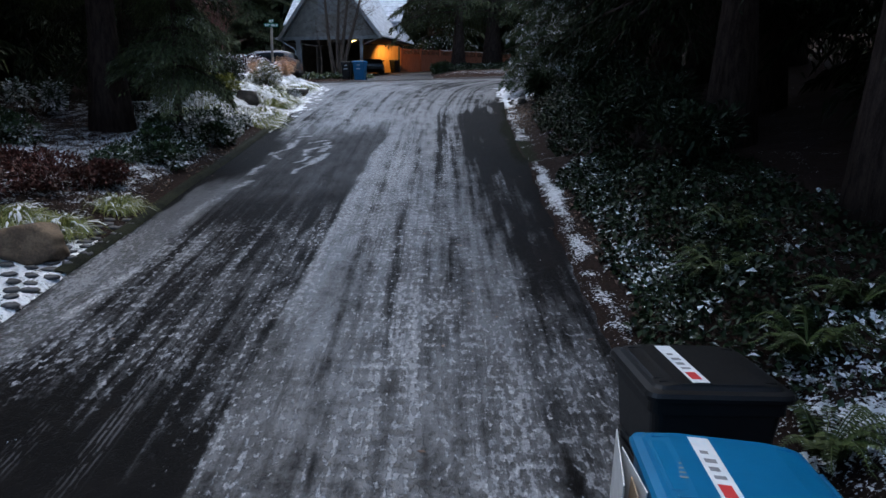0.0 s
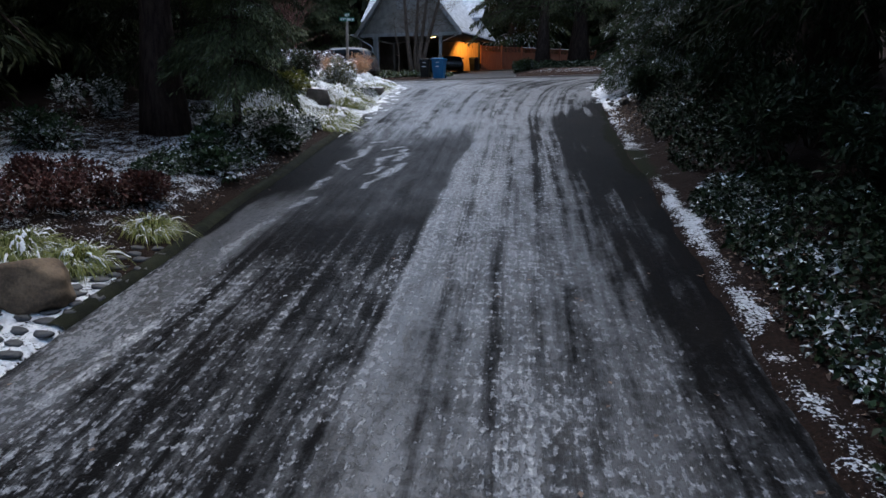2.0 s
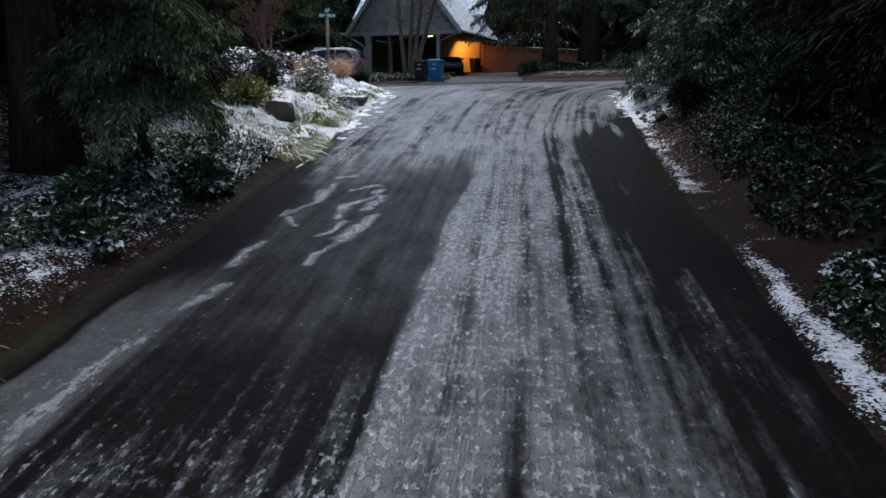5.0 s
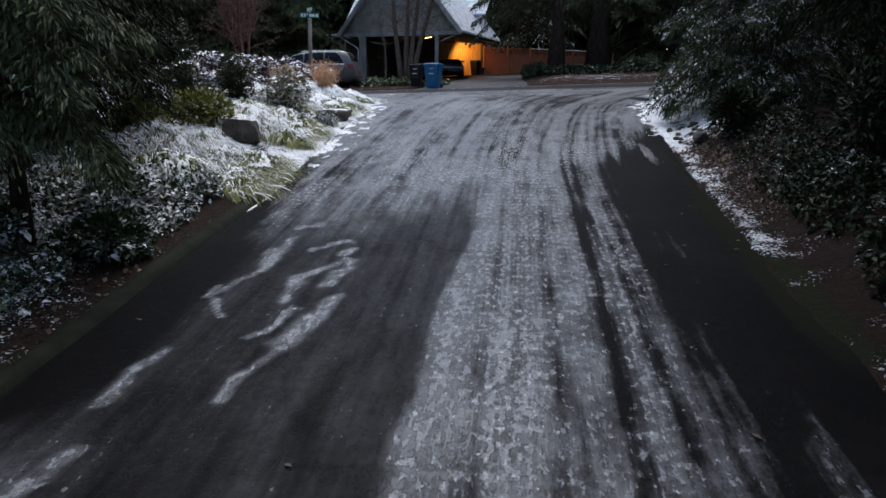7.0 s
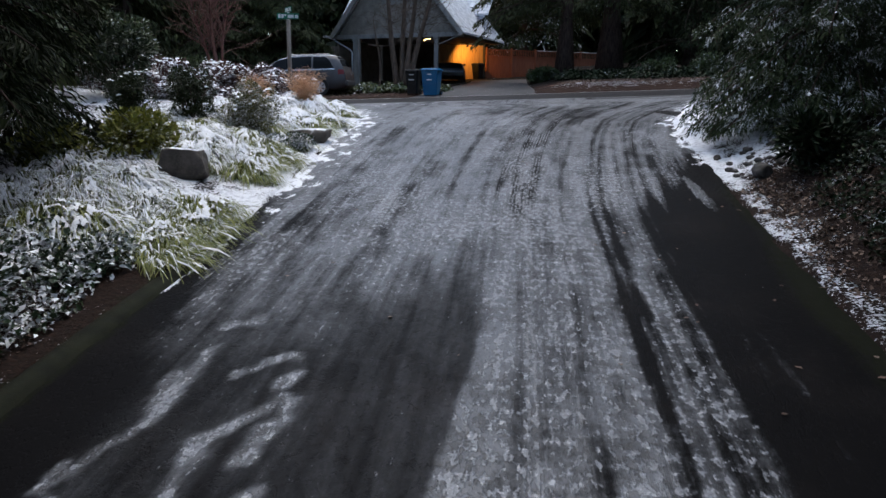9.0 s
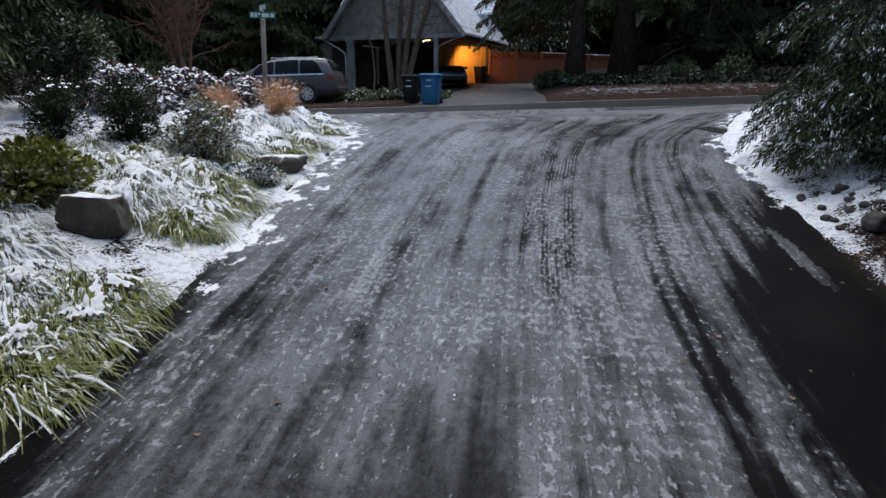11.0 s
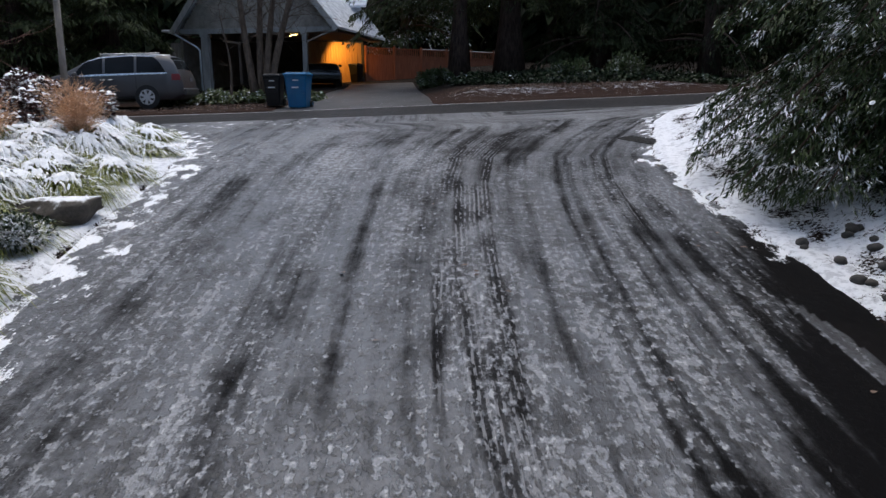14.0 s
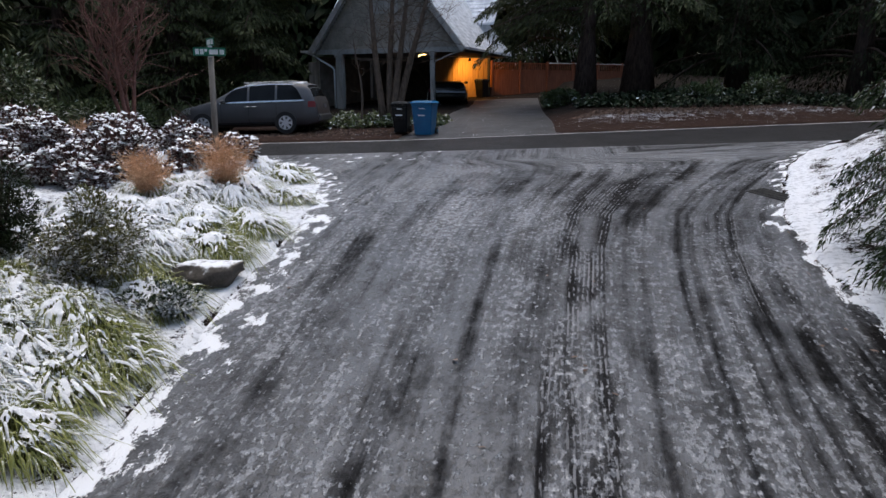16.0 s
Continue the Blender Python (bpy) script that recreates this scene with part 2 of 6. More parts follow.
def lane_material():
    """Asphalt under ice. The mesh carries the ice's thickness, its crust, pressed treads, blown snow and moss; its UV runs along the wheels' way."""
    mat, nt, bs = nodes_of("icy_asphalt")

    def along(sx, sy, detail=3, rough=0.6):
        return calc(nt, "SUBTRACT", noise_tex(nt, 1.0, detail, rough, vec=coords(nt, (sx, sy, 1), "UV")), 0.5)

    def total(*layers):
        e = None
        for layer, share in layers:
            term = calc(nt, "MULTIPLY", layer, share)
            e = term if e is None else calc(nt, "ADD", e, term)
        return e

    grit, fine, fleck = along(140, 110, 2), along(46, 30, 3), along(15, 9, 4, 0.55)
    lump, hole, blotch, streak, hair = along(17, 9.0, 3, 0.5), along(14, 9, 4, 0.6), along(3.2, 1.2, 4), along(8, 0.28, 3), along(30, 0.9, 3)
    ice, crust, tread = attribute(nt, "ice"), attribute(nt, "crust"), attribute(nt, "tread")
    # wet tar, a smooth grey glaze over it, lumps of pale crust on that, pits down to the tar
    rough = total((streak, 1.1), (hair, 0.3), (blotch, 1.2), (fleck, 0.55), (fine, 0.3), (grit, 0.12))
    rough = calc(nt, "MULTIPLY", rough, remap(nt, attribute(nt, "calm"), 0.0, 1.0, 1.0, 0.25))
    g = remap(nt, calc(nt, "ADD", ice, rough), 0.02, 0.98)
    c = remap(nt, total((crust, 0.36), (ice, 0.14), (lump, 1.25), (blotch, 0.4), (streak, 0.5), (hair, 0.35), (fine, 0.35)), 0.29, 0.44)
    c = calc(nt, "MULTIPLY", c, remap(nt, ice, -0.05, 0.35))
    p = calc(nt, "MULTIPLY", remap(nt, total((hole, 1.0), (fine, 0.35), (blotch, 0.4), (crust, -0.08)), -0.05, -0.16), 0.95)
    # ribs of pressed snow between the blocks of a tyre's tread, broken along the way
    uv = nt.nodes.new("ShaderNodeTexCoord")
    sep = nt.nodes.new("ShaderNodeSeparateXYZ")
    nt.links.new(uv.outputs["UV"], sep.inputs[0])
    saw = calc(nt, "PINGPONG", calc(nt, "ADD", sep.outputs["X"], calc(nt, "ADD", calc(nt, "MULTIPLY", fine, 0.012), calc(nt, "MULTIPLY", along(2, 1.6, 2), 0.05))), 0.026)
    rib = calc(nt, "MULTIPLY", remap(nt, saw, 0.013, 0.018), remap(nt, total((along(26, 7, 2, 0.5), 1.0), (blotch, 0.7)), -0.05, 0.04))
    rib = calc(nt, "MULTIPLY", rib, tread)
    chip = remap(nt, total((along(24, 15, 3), 1.0), (lump, 0.7), (crust, 0.25)), 0.27, 0.36)
    tar = mix(nt, remap(nt, grit, -0.25, 0.25), (0.0022, 0.0021, 0.0024), (0.0078, 0.0074, 0.0080))
    tar = mix(nt, remap(nt, noise_tex(nt, 1.1, 4), 0.45, 0.75), tar, (0.0098, 0.0086, 0.0086))
    sheet_col = mix(nt, remap(nt, total((fine, 0.7), (fleck, 0.8), (blotch, 0.7), (grit, 0.4)), -0.34, 0.36), (0.019, 0.021, 0.0252), (0.086, 0.092, 0.107))
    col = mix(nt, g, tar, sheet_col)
    col = mix(nt, calc(nt, "MULTIPLY", p, g), col, (0.013, 0.0125, 0.0142))
    pale = mix(nt, remap(nt, total((fine, 1.0), (grit, 0.6)), -0.25, 0.28), (0.118, 0.125, 0.140), (0.250, 0.261, 0.284))
    col = mix(nt, c, col, pale)
    col = mix(nt, calc(nt, "MULTIPLY", tread, 0.32), col, (0.017, 0.016, 0.0165))
    col = mix(nt, rib, col, (0.20, 0.204, 0.218))
    col = mix(nt, calc(nt, "MULTIPLY", chip, c), col, (0.36, 0.37, 0.39))
    brk = calc(nt, "ADD", calc(nt, "MULTIPLY", along(4.2, 2.0, 4), 2.1), calc(nt, "MULTIPLY", fine, 0.5))
    sn = remap(nt, calc(nt, "ADD", attribute(nt, "snow"), brk), 0.48, 0.58)
    col = mix(nt, sn, col, SNOW)
    moss = remap(nt, calc(nt, "ADD", attribute(nt, "moss"), fleck), 0.4, 0.8)
    col = mix(nt, moss, col, mix(nt, fine, (0.012, 0.013, 0.008), (0.03, 0.034, 0.016)))
    nt.links.new(col, bs.inputs["Base Color"])
    ro = mix(nt, g, (0.60, 0.60, 0.60), (0.42, 0.42, 0.42))
    ro = mix(nt, calc(nt, "MAXIMUM", c, rib), ro, (0.52, 0.52, 0.52))
    ro = mix(nt, sn, ro, (0.8, 0.8, 0.8))
    ro = mix(nt, moss, ro, (0.9, 0.9, 0.9))
    nt.links.new(ro, bs.inputs["Roughness"])
    sp = mix(nt, g, (0.035, 0.035, 0.035), (0.62, 0.62, 0.62))
    nt.links.new(mix(nt, moss, sp, (0.05, 0.05, 0.05)), bs.inputs["Specular IOR Level"])
    h = total((g, 0.35), (c, 0.75), (rib, 0.8), (p, -0.45), (grit, 0.22), (fine, 0.30), (sn, 1.2))
    bump_to(nt, bs, h, 0.6, 0.012)
    return mat


def earth_material():
    """Forest earth, leaf litter, moss and lying snow, by the shares that the ground carries."""
    mat, nt, bs = nodes_of("garden_earth")
    n1, n2, n3 = noise_tex(nt, 3.5, 5), noise_tex(nt, 28, 4, 0.65), noise_tex(nt, 120, 2)
    soil = mix(nt, n2, (0.006, 0.005, 0.0045), (0.020, 0.014, 0.011))
    litter = mix(nt, remap(nt, n2, 0.35, 0.65), (0.018, 0.010, 0.008), (0.075, 0.038, 0.027))
    col = mix(nt, attribute(nt, "litter"), soil, litter)
    moss = remap(nt, calc(nt, "ADD", attribute(nt, "moss"), calc(nt, "SUBTRACT", n1, 0.5)), 0.4, 0.7)
    col = mix(nt, moss, col, mix(nt, n2, (0.007, 0.0085, 0.004), (0.022, 0.025, 0.011)))
    e = calc(nt, "ADD", attribute(nt, "snow"), calc(nt, "ADD", calc(nt, "MULTIPLY", calc(nt, "SUBTRACT", n1, 0.5), 1.1), calc(nt, "MULTIPLY", calc(nt, "SUBTRACT", n2, 0.5), 1.7)))
    s = remap(nt, e, 0.46, 0.58)
    n4 = noise_tex(nt, 11, 4, 0.6)
    white = mix(nt, remap(nt, n4, 0.36, 0.52), (0.56, 0.58, 0.62), SNOW)
    col = mix(nt, s, col, white)
    nt.links.new(col, bs.inputs["Base Color"])
    bs.inputs["Roughness"].default_value = 0.85
    bs.inputs["Specular IOR Level"].default_value = 0.08
    h = calc(nt, "ADD", calc(nt, "MULTIPLY", n2, 0.6), calc(nt, "ADD", calc(nt, "MULTIPLY", n3, 0.2), calc(nt, "MULTIPLY", s, 0.5)))
    h = calc(nt, "ADD", h, calc(nt, "MULTIPLY", n4, 1.6))
    bump_to(nt, bs, h, 0.8, 0.04)
    return mat


M_LANE, M_EARTH = lane_material(), earth_material()
M_STREET = plain("wet_street_asphalt", (0.009, 0.009, 0.010), (0.027, 0.026, 0.0275), 0.6, scale=1.5, grain=150, bump=0.25, spec=0.1)
M_DRIVE = plain("damp_drive_asphalt", (0.018, 0.018, 0.019), (0.064, 0.063, 0.067), 0.6, scale=1.3, grain=30, bump=0.25, snow=(-0.215, 0.02), spec=0.3)
M_LINE = plain("worn_white_line", (0.22, 0.22, 0.22), (0.6, 0.6, 0.6), 0.6, scale=5, grain=40)
M_KERB = plain("mossy_asphalt_kerb", (0.007, 0.0075, 0.006), (0.022, 0.024, 0.014), 0.85, scale=4, grain=70, bump=0.5, spec=0.1)
M_BARK = plain("conifer_bark", (0.035, 0.024, 0.021), (0.115, 0.080, 0.068), 0.95, scale=5, grain=40, bump=1.0, stretch=(3, 3, 0.5), spec=0.05)
M_MAPLE = plain("mossy_grey_bark", (0.048, 0.032, 0.023), (0.165, 0.114, 0.082), 0.9, scale=7, grain=50, bump=0.8, stretch=(2, 2, 0.6))
M_REDTWIG = plain("red_twig_bark", (0.095, 0.041, 0.033), (0.185, 0.086, 0.068), 0.8, scale=8, grain=60)
# green darkened in its colour for the deep shade of bank and woods
M_CEDARSHADE = leafy("cedar_sprays_shaded", (0.008, 0.013, 0.006), (0.028, 0.038, 0.014), 0.0, tint=(0.02, 0.023, 0.010), spec=0.08)
M_CEDARSNOW = leafy("cedar_sprays_with_snow", (0.014, 0.026, 0.010), (0.054, 0.078, 0.028), 0.29, patch=3.5, jit=0.1, flat=0.5, spec=0.15, heap=2.6)
# these two greens are raised to brighten shaded crowns, mostly on the left
M_CEDARLIFT = leafy("fir_needles_lifted", (0.024, 0.031, 0.013), (0.085, 0.096, 0.038), 0.07, patch=1.2, spec=0.15)
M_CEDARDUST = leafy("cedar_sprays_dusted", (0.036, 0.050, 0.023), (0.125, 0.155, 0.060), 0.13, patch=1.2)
# salal darkened in its colour for shade; the next two are lighter copies
M_SALALSHADE = leafy("salal_leaves_shaded_dusted", (0.007, 0.014, 0.006), (0.027, 0.042, 0.018), 0.20, 0.45, patch=1.6, jit=0.3, spec=0.15)
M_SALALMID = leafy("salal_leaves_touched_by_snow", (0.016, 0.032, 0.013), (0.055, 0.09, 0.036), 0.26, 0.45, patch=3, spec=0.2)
M_SALALSNOW = leafy("salal_leaves_snowed", (0.016, 0.032, 0.014), (0.055, 0.09, 0.04), 0.40, 0.4, patch=3)
# leaf tone kept low to carry the bank's shade
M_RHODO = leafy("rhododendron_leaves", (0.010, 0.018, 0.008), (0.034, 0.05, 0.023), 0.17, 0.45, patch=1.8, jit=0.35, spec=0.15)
M_LAUREL = leafy("laurel_leaves_dusted", (0.024, 0.038, 0.015), (0.095, 0.125, 0.050), 0.24, 0.45, patch=2.2, jit=0.35, spec=0.2)
M_GRASS = leafy("arching_grass_snowed", (0.075, 0.09, 0.020), (0.22, 0.22, 0.070), 0.42, 0.6, patch=6, flat=0.8, jit=0.3)
M_GRASSFREE = leafy("arching_grass_green", (0.08, 0.10, 0.018), (0.24, 0.25, 0.065), 0.24, 0.6, patch=6, flat=0.8, jit=0.3)
M_JUNIPER = leafy("juniper_scales", (0.052, 0.055, 0.019), (0.24, 0.225, 0.085), 0.32, patch=7)
M_YEW = leafy("dark_yew_needles", (0.012, 0.019, 0.008), (0.042, 0.058, 0.022), 0.10, patch=5, spec=0.15)
M_GOLDLEAF = leafy("yellow_green_leaves", (0.09, 0.105, 0.016), (0.28, 0.28, 0.05), 0.18, patch=4)
M_BARBERRY = leafy("maroon_leaves", (0.034, 0.012, 0.010), (0.14, 0.050, 0.038), 0.10, patch=3)
M_SEDUM = leafy("dark_red_leaves_snow_capped", (0.03, 0.013, 0.012), (0.13, 0.058, 0.048), 0.40, patch=7, flat=0.6, jit=0.3)
M_PEACH = leafy("dry_orange_stems", (0.52, 0.28, 0.15), (0.86, 0.60, 0.40), 0.10, 0.8, patch=5)
M_FERN = leafy("fern_fronds", (0.02, 0.034, 0.008), (0.075, 0.10, 0.028), 0.08, patch=3)
M_IVY = leafy("ivy_leaves_dusted", (0.035, 0.05, 0.018), (0.13, 0.15, 0.055), 0.24, patch=6)
M_DEADLEAF = leafy("fallen_leaves", (0.065, 0.040, 0.030), (0.24, 0.17, 0.13), 0.0, 0.7)
M_ROCK = plain("garden_boulder", (0.055, 0.037, 0.023), (0.23, 0.16, 0.10), 0.85, scale=3, grain=30, bump=0.6)
M_ROCKSNOW = plain("boulder_with_snow", (0.032, 0.027, 0.023), (0.125, 0.108, 0.092), 0.85, scale=3, grain=30, bump=0.6, snow=(0.17, 0.14))
M_COBBLE = plain("cobble_stone", (0.035, 0.036, 0.04), (0.10, 0.10, 0.105), 0.75, scale=9, grain=60, bump=0.4)
M_RIVER = plain("river_stone", (0.030, 0.027, 0.024), (0.085, 0.076, 0.068), 0.75, scale=9, grain=60, bump=0.4)
M_SNOW = plain("lying_snow", (0.70, 0.72, 0.755), (0.84, 0.86, 0.885), 0.8, scale=9, grain=50, bump=0.6)
M_BLUEBIN = plain("blue_plastic", (0.004, 0.105, 0.235), (0.007, 0.145, 0.31), 0.38, scale=3, grain=140, bump=0.08)
M_BLACKBIN = plain("black_plastic", (0.006, 0.006, 0.0065), (0.012, 0.012, 0.013), 0.42, scale=3, grain=140, bump=0.08, spec=0.3)
M_STICKER = plain("white_sticker", (0.66, 0.68, 0.70), (0.78, 0.79, 0.80), 0.5, scale=12, grain=80, bump=0.0)
M_RED = plain("red_print", (0.55, 0.03, 0.035), (0.62, 0.05, 0.05), 0.5, scale=12, bump=0.0)
M_GREYPRINT = plain("grey_print", (0.16, 0.16, 0.17), (0.26, 0.26, 0.27), 0.5, scale=12, bump=0.0)
M_CARTON = plain("brown_cardboard", (0.26, 0.17, 0.10), (0.36, 0.25, 0.15), 0.85, scale=8)
M_PAPER = plain("pale_cardboard", (0.55, 0.53, 0.50), (0.70, 0.68, 0.65), 0.8, scale=8)
M_PAINT = plain("metallic_grey_paint", (0.070, 0.069, 0.072), (0.088, 0.086, 0.090), 0.42, 0.30, scale=2, grain=300, bump=0.0)
M_BLACKCAR = plain("black_car_paint", (0.006, 0.006, 0.007), (0.012, 0.012, 0.013), 0.3, 0.0, scale=2, grain=300, bump=0.0, coat=0.6)
M_GLASS = plain("tinted_car_glass", (0.006, 0.007, 0.008), (0.010, 0.011, 0.012), 0.10, 0.0, scale=2, bump=0.0, spec=0.1)
M_TYRE = plain("black_rubber", (0.010, 0.010, 0.010), (0.024, 0.023, 0.022), 0.8, scale=20)
M_RIM = plain("silver_alloy", (0.50, 0.51, 0.53), (0.62, 0.63, 0.65), 0.4, 0.35, scale=10, bump=0.0)
M_CHROME = plain("brushed_chrome", (0.5, 0.51, 0.53), (0.62, 0.63, 0.65), 0.25, 0.9, scale=10, bump=0.0)
M_TAIL = plain("red_lamp_glass", (0.13, 0.006, 0.008), (0.20, 0.010, 0.012), 0.5, scale=30, bump=0.0)
M_GREYWALL = plain("weathered_grey_shingle", (0.165, 0.142, 0.120), (0.32, 0.280, 0.242), 0.85, scale=2.5, grain=30, bump=0.4)
M_GREYTRIM = plain("grey_painted_timber", (0.20, 0.19, 0.18), (0.34, 0.322, 0.305), 0.75, scale=4, grain=40, bump=0.2, stretch=(1, 1, 0.3))
M_WHITEMETAL = plain("pale_gutter_metal", (0.42, 0.44, 0.46), (0.55, 0.56, 0.58), 0.5, scale=5, bump=0.1)
M_ROOFSNOW = plain("snowy_roof_shingle", (0.38, 0.41, 0.46), (0.76, 0.79, 0.84), 0.8, scale=3, grain=22, bump=0.5)
M_CEDARWALL = plain("stained_cedar_boards", (0.30, 0.17, 0.065), (0.46, 0.28, 0.115), 0.7, scale=3, grain=26, bump=0.3, stretch=(4, 4, 0.5))
M_FENCE = plain("brown_fence_boards", (0.17, 0.055, 0.028), (0.28, 0.105, 0.052), 0.8, scale=3, grain=26, bump=0.3, stretch=(4, 4, 0.5))
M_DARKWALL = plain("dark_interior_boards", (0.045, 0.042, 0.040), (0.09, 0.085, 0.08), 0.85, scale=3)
M_POLE = plain("weathered_timber_post", (0.13, 0.115, 0.10), (0.24, 0.215, 0.19), 0.85, scale=6, grain=50, bump=0.4, stretch=(3, 3, 0.4))
M_SIGN = plain("green_sign_sheet", (0.012, 0.14, 0.085), (0.018, 0.19, 0.12), 0.45, scale=5, bump=0.0)
M_IRON = plain("dark_cast_iron", (0.005, 0.005, 0.005), (0.014, 0.0135, 0.013), 0.7, 0.1, scale=20, bump=0.4)


def lamp_material():
    mat, nt, bs = nodes_of("lit_lamp_tube")
    bs.inputs["Emission Color"].default_value = (1.0, 0.62, 0.22, 1)
    bs.inputs["Emission Strength"].default_value = 5
    return mat


M_LAMP = lamp_material()

# ---- ground, lane, street ----
def axis(parts):
    out = []
    for a, b, step in parts:
        out.extend(np.arange(a, b, step).tolist())
    return np.array(out + [parts[-1][1]])


def sheet(xs, ys):
    X, Y = np.meshgrid(xs, ys)
    nx, ny = len(xs), len(ys)
    i = (np.arange(ny - 1)[:, None] * nx + np.arange(nx - 1)[None, :]).ravel()
    return X, Y, np.stack([i, i + 1, i + nx + 1, i + nx], 1)


def set_attr(ob, name, values):
    at = ob.data.attributes.new(name, "FLOAT", "POINT")
    at.data.foreach_set("value", np.asarray(values, np.float32).ravel())


def build_ground():
    xs = axis([(-600, -60, 60), (-60, -16, 2), (-16, -9, 0.3), (-9, -4.6, 0.11), (-4.6, 1.5, 0.6), (1.5, 5.5, 0.11), (5.5, 14, 0.3), (14, 60, 2), (60, 600, 60)])
    ys = axis([(-600, -60, 60), (-60, -2, 2), (-2, 34, 0.14), (34, 62, 0.25), (62, 90, 2), (90, 900, 60)])
    X, Y, F = sheet(xs, ys)
    Z = terrain(X, Y)
    ob = mesh_ob("ground", np.stack([X, Y, Z], 2).reshape(-1, 3), F, M_EARTH, smooth=True)
    dl, dr = left_edge(Y) - X, X - right_edge(Y)
    n = fbm(X * 0.45, Y * 0.45, 31)
    left = (dl > 0) & (Y < street_near(X))
    right = (dr > 0) & (Y < street_near(X))
    beyond = Y > street_far(X)
    snow = np.zeros_like(X)
    # garden: thin snow under the trees, full in the open corner
    gl = 0.42 + 0.14 * ease(11, 13, Y) * ease(18, 16, Y) * ease(1.2, 2.2, dl) + 0.20 * ease(18, 25, Y) + 0.22 * ease(25, 30, Y) + (n - 0.5) * 0.6 - 0.35 * ease(0.9, 0.2, dl) * ease(23, 20, Y)
    gl = gl + 0.7 * ease(10.8, 9.6, Y) * ease(3, 1, dl) + 0.22 * ease(21.5, 23.5, Y) * ease(1.2, 0.3, dl) + 0.7 * (fbm(X * 3.5, Y * 3.5, 35) - 0.5) * ease(21, 22, Y)
    snow = np.where(left, gl - 0.5 * ease(-11.8, -14, X) - 0.45 * ease(-9.6, -11.5, X) * ease(29, 25, Y), snow)
    # right bank: a snow strip by the edge, then leaf litter with specks, full snow by the corner
    strip = (0.24 + 0.33 * ease(8.3, 9.6, Y)) * np.exp(-(((dr - 0.21 - 0.28 * (fbm(Y * 1.3, X * 0, 19) - 0.5)) / 0.17) ** 2)) * (1 - ease(15.2, 16.2, Y) * ease(18.6, 17.8, Y)) * (0.55 + 0.9 * fbm(X * 0 + 3, Y * 0.5, 9)) * (1 - 0.45 * ease(17, 19, Y) * ease(25, 24, Y))
    gr = 0.05 + strip + (n - 0.5) * 0.35 + (0.46 + 1.2 * (fbm(X * 3.0, Y * 3.0, 37) - 0.5)) * ease(24.5, 26, Y) * ease(3.0, 1.2, dr) + 0.20 * ease(17.5, 20, Y) * ease(3.0, 1.6, dr) + 0.5 * (fbm(X * 2.5, Y * 2.5, 39) - 0.5)
    gr = gr + 0.5 * np.exp(-(((X - 3.0) / 0.5) ** 2) - ((Y - 4.6) / 0.8) ** 2)
    snow = np.where(right, gr, snow)
    snow = np.where(beyond, (0.20 * ease(-0.4, 0.6, X) * ease(11, 8, X) + 0.10) * np.exp(-(((Y - street_far(X) - 2.0) / 1.0) ** 2)) + 0.10 + (n - 0.5) * 0.2, snow)
    set_attr(ob, "snow", snow)
    litter = np.where(beyond, 0.6 * ease(7, 3.5, Y - street_far(X)), np.where(right, 0.28, 0.25))
    set_attr(ob, "litter", litter)
    moss = np.where(left, 0.75 * ease(0.5, 0.0, dl) * ease(9, 14, Y) * ease(25, 20, Y), 0) + np.where(right, 0.8 * ease(0.6, 0.1, dr) * (ease(15, 16, Y) * ease(19, 18, Y) + 0.35 * ease(12, 6, Y)), 0)
    set_attr(ob, "moss", moss)
    return tagged(ob, "garden earth with leaf litter, moss and lying snow", "ground", kind="structure")


def along_wheels(x, y):
    """Where across the lane a wheel started that has swung to the right by the time it reaches x, y."""
    swing = np.interp(y, [23, 24, 26, 27.6, 29.4, 31.3, 33, 35.7, 39, 41], [0, 0.02, 0.15, 0.30, 0.52, 0.92, 1.65, 3.1, 6.0, 8.0])
    u = np.array(x, float)
    for _ in range(8):
        u = x - swing * np.clip((u + 4.4) / 4.2, 0.05, 1.05)
    return u


def stroke(X, Y, x0, y0, x1, y1, wide):
    """1 along a stroke from one place to another, falling off to its sides."""
    dx, dy = x1 - x0, y1 - y0
    t = np.clip(((X - x0) * dx + (Y - y0) * dy) / (dx * dx + dy * dy), 0, 1)
    return np.exp(-((np.hypot(X - x0 - t * dx, Y - y0 - t * dy) / wide) ** 2))


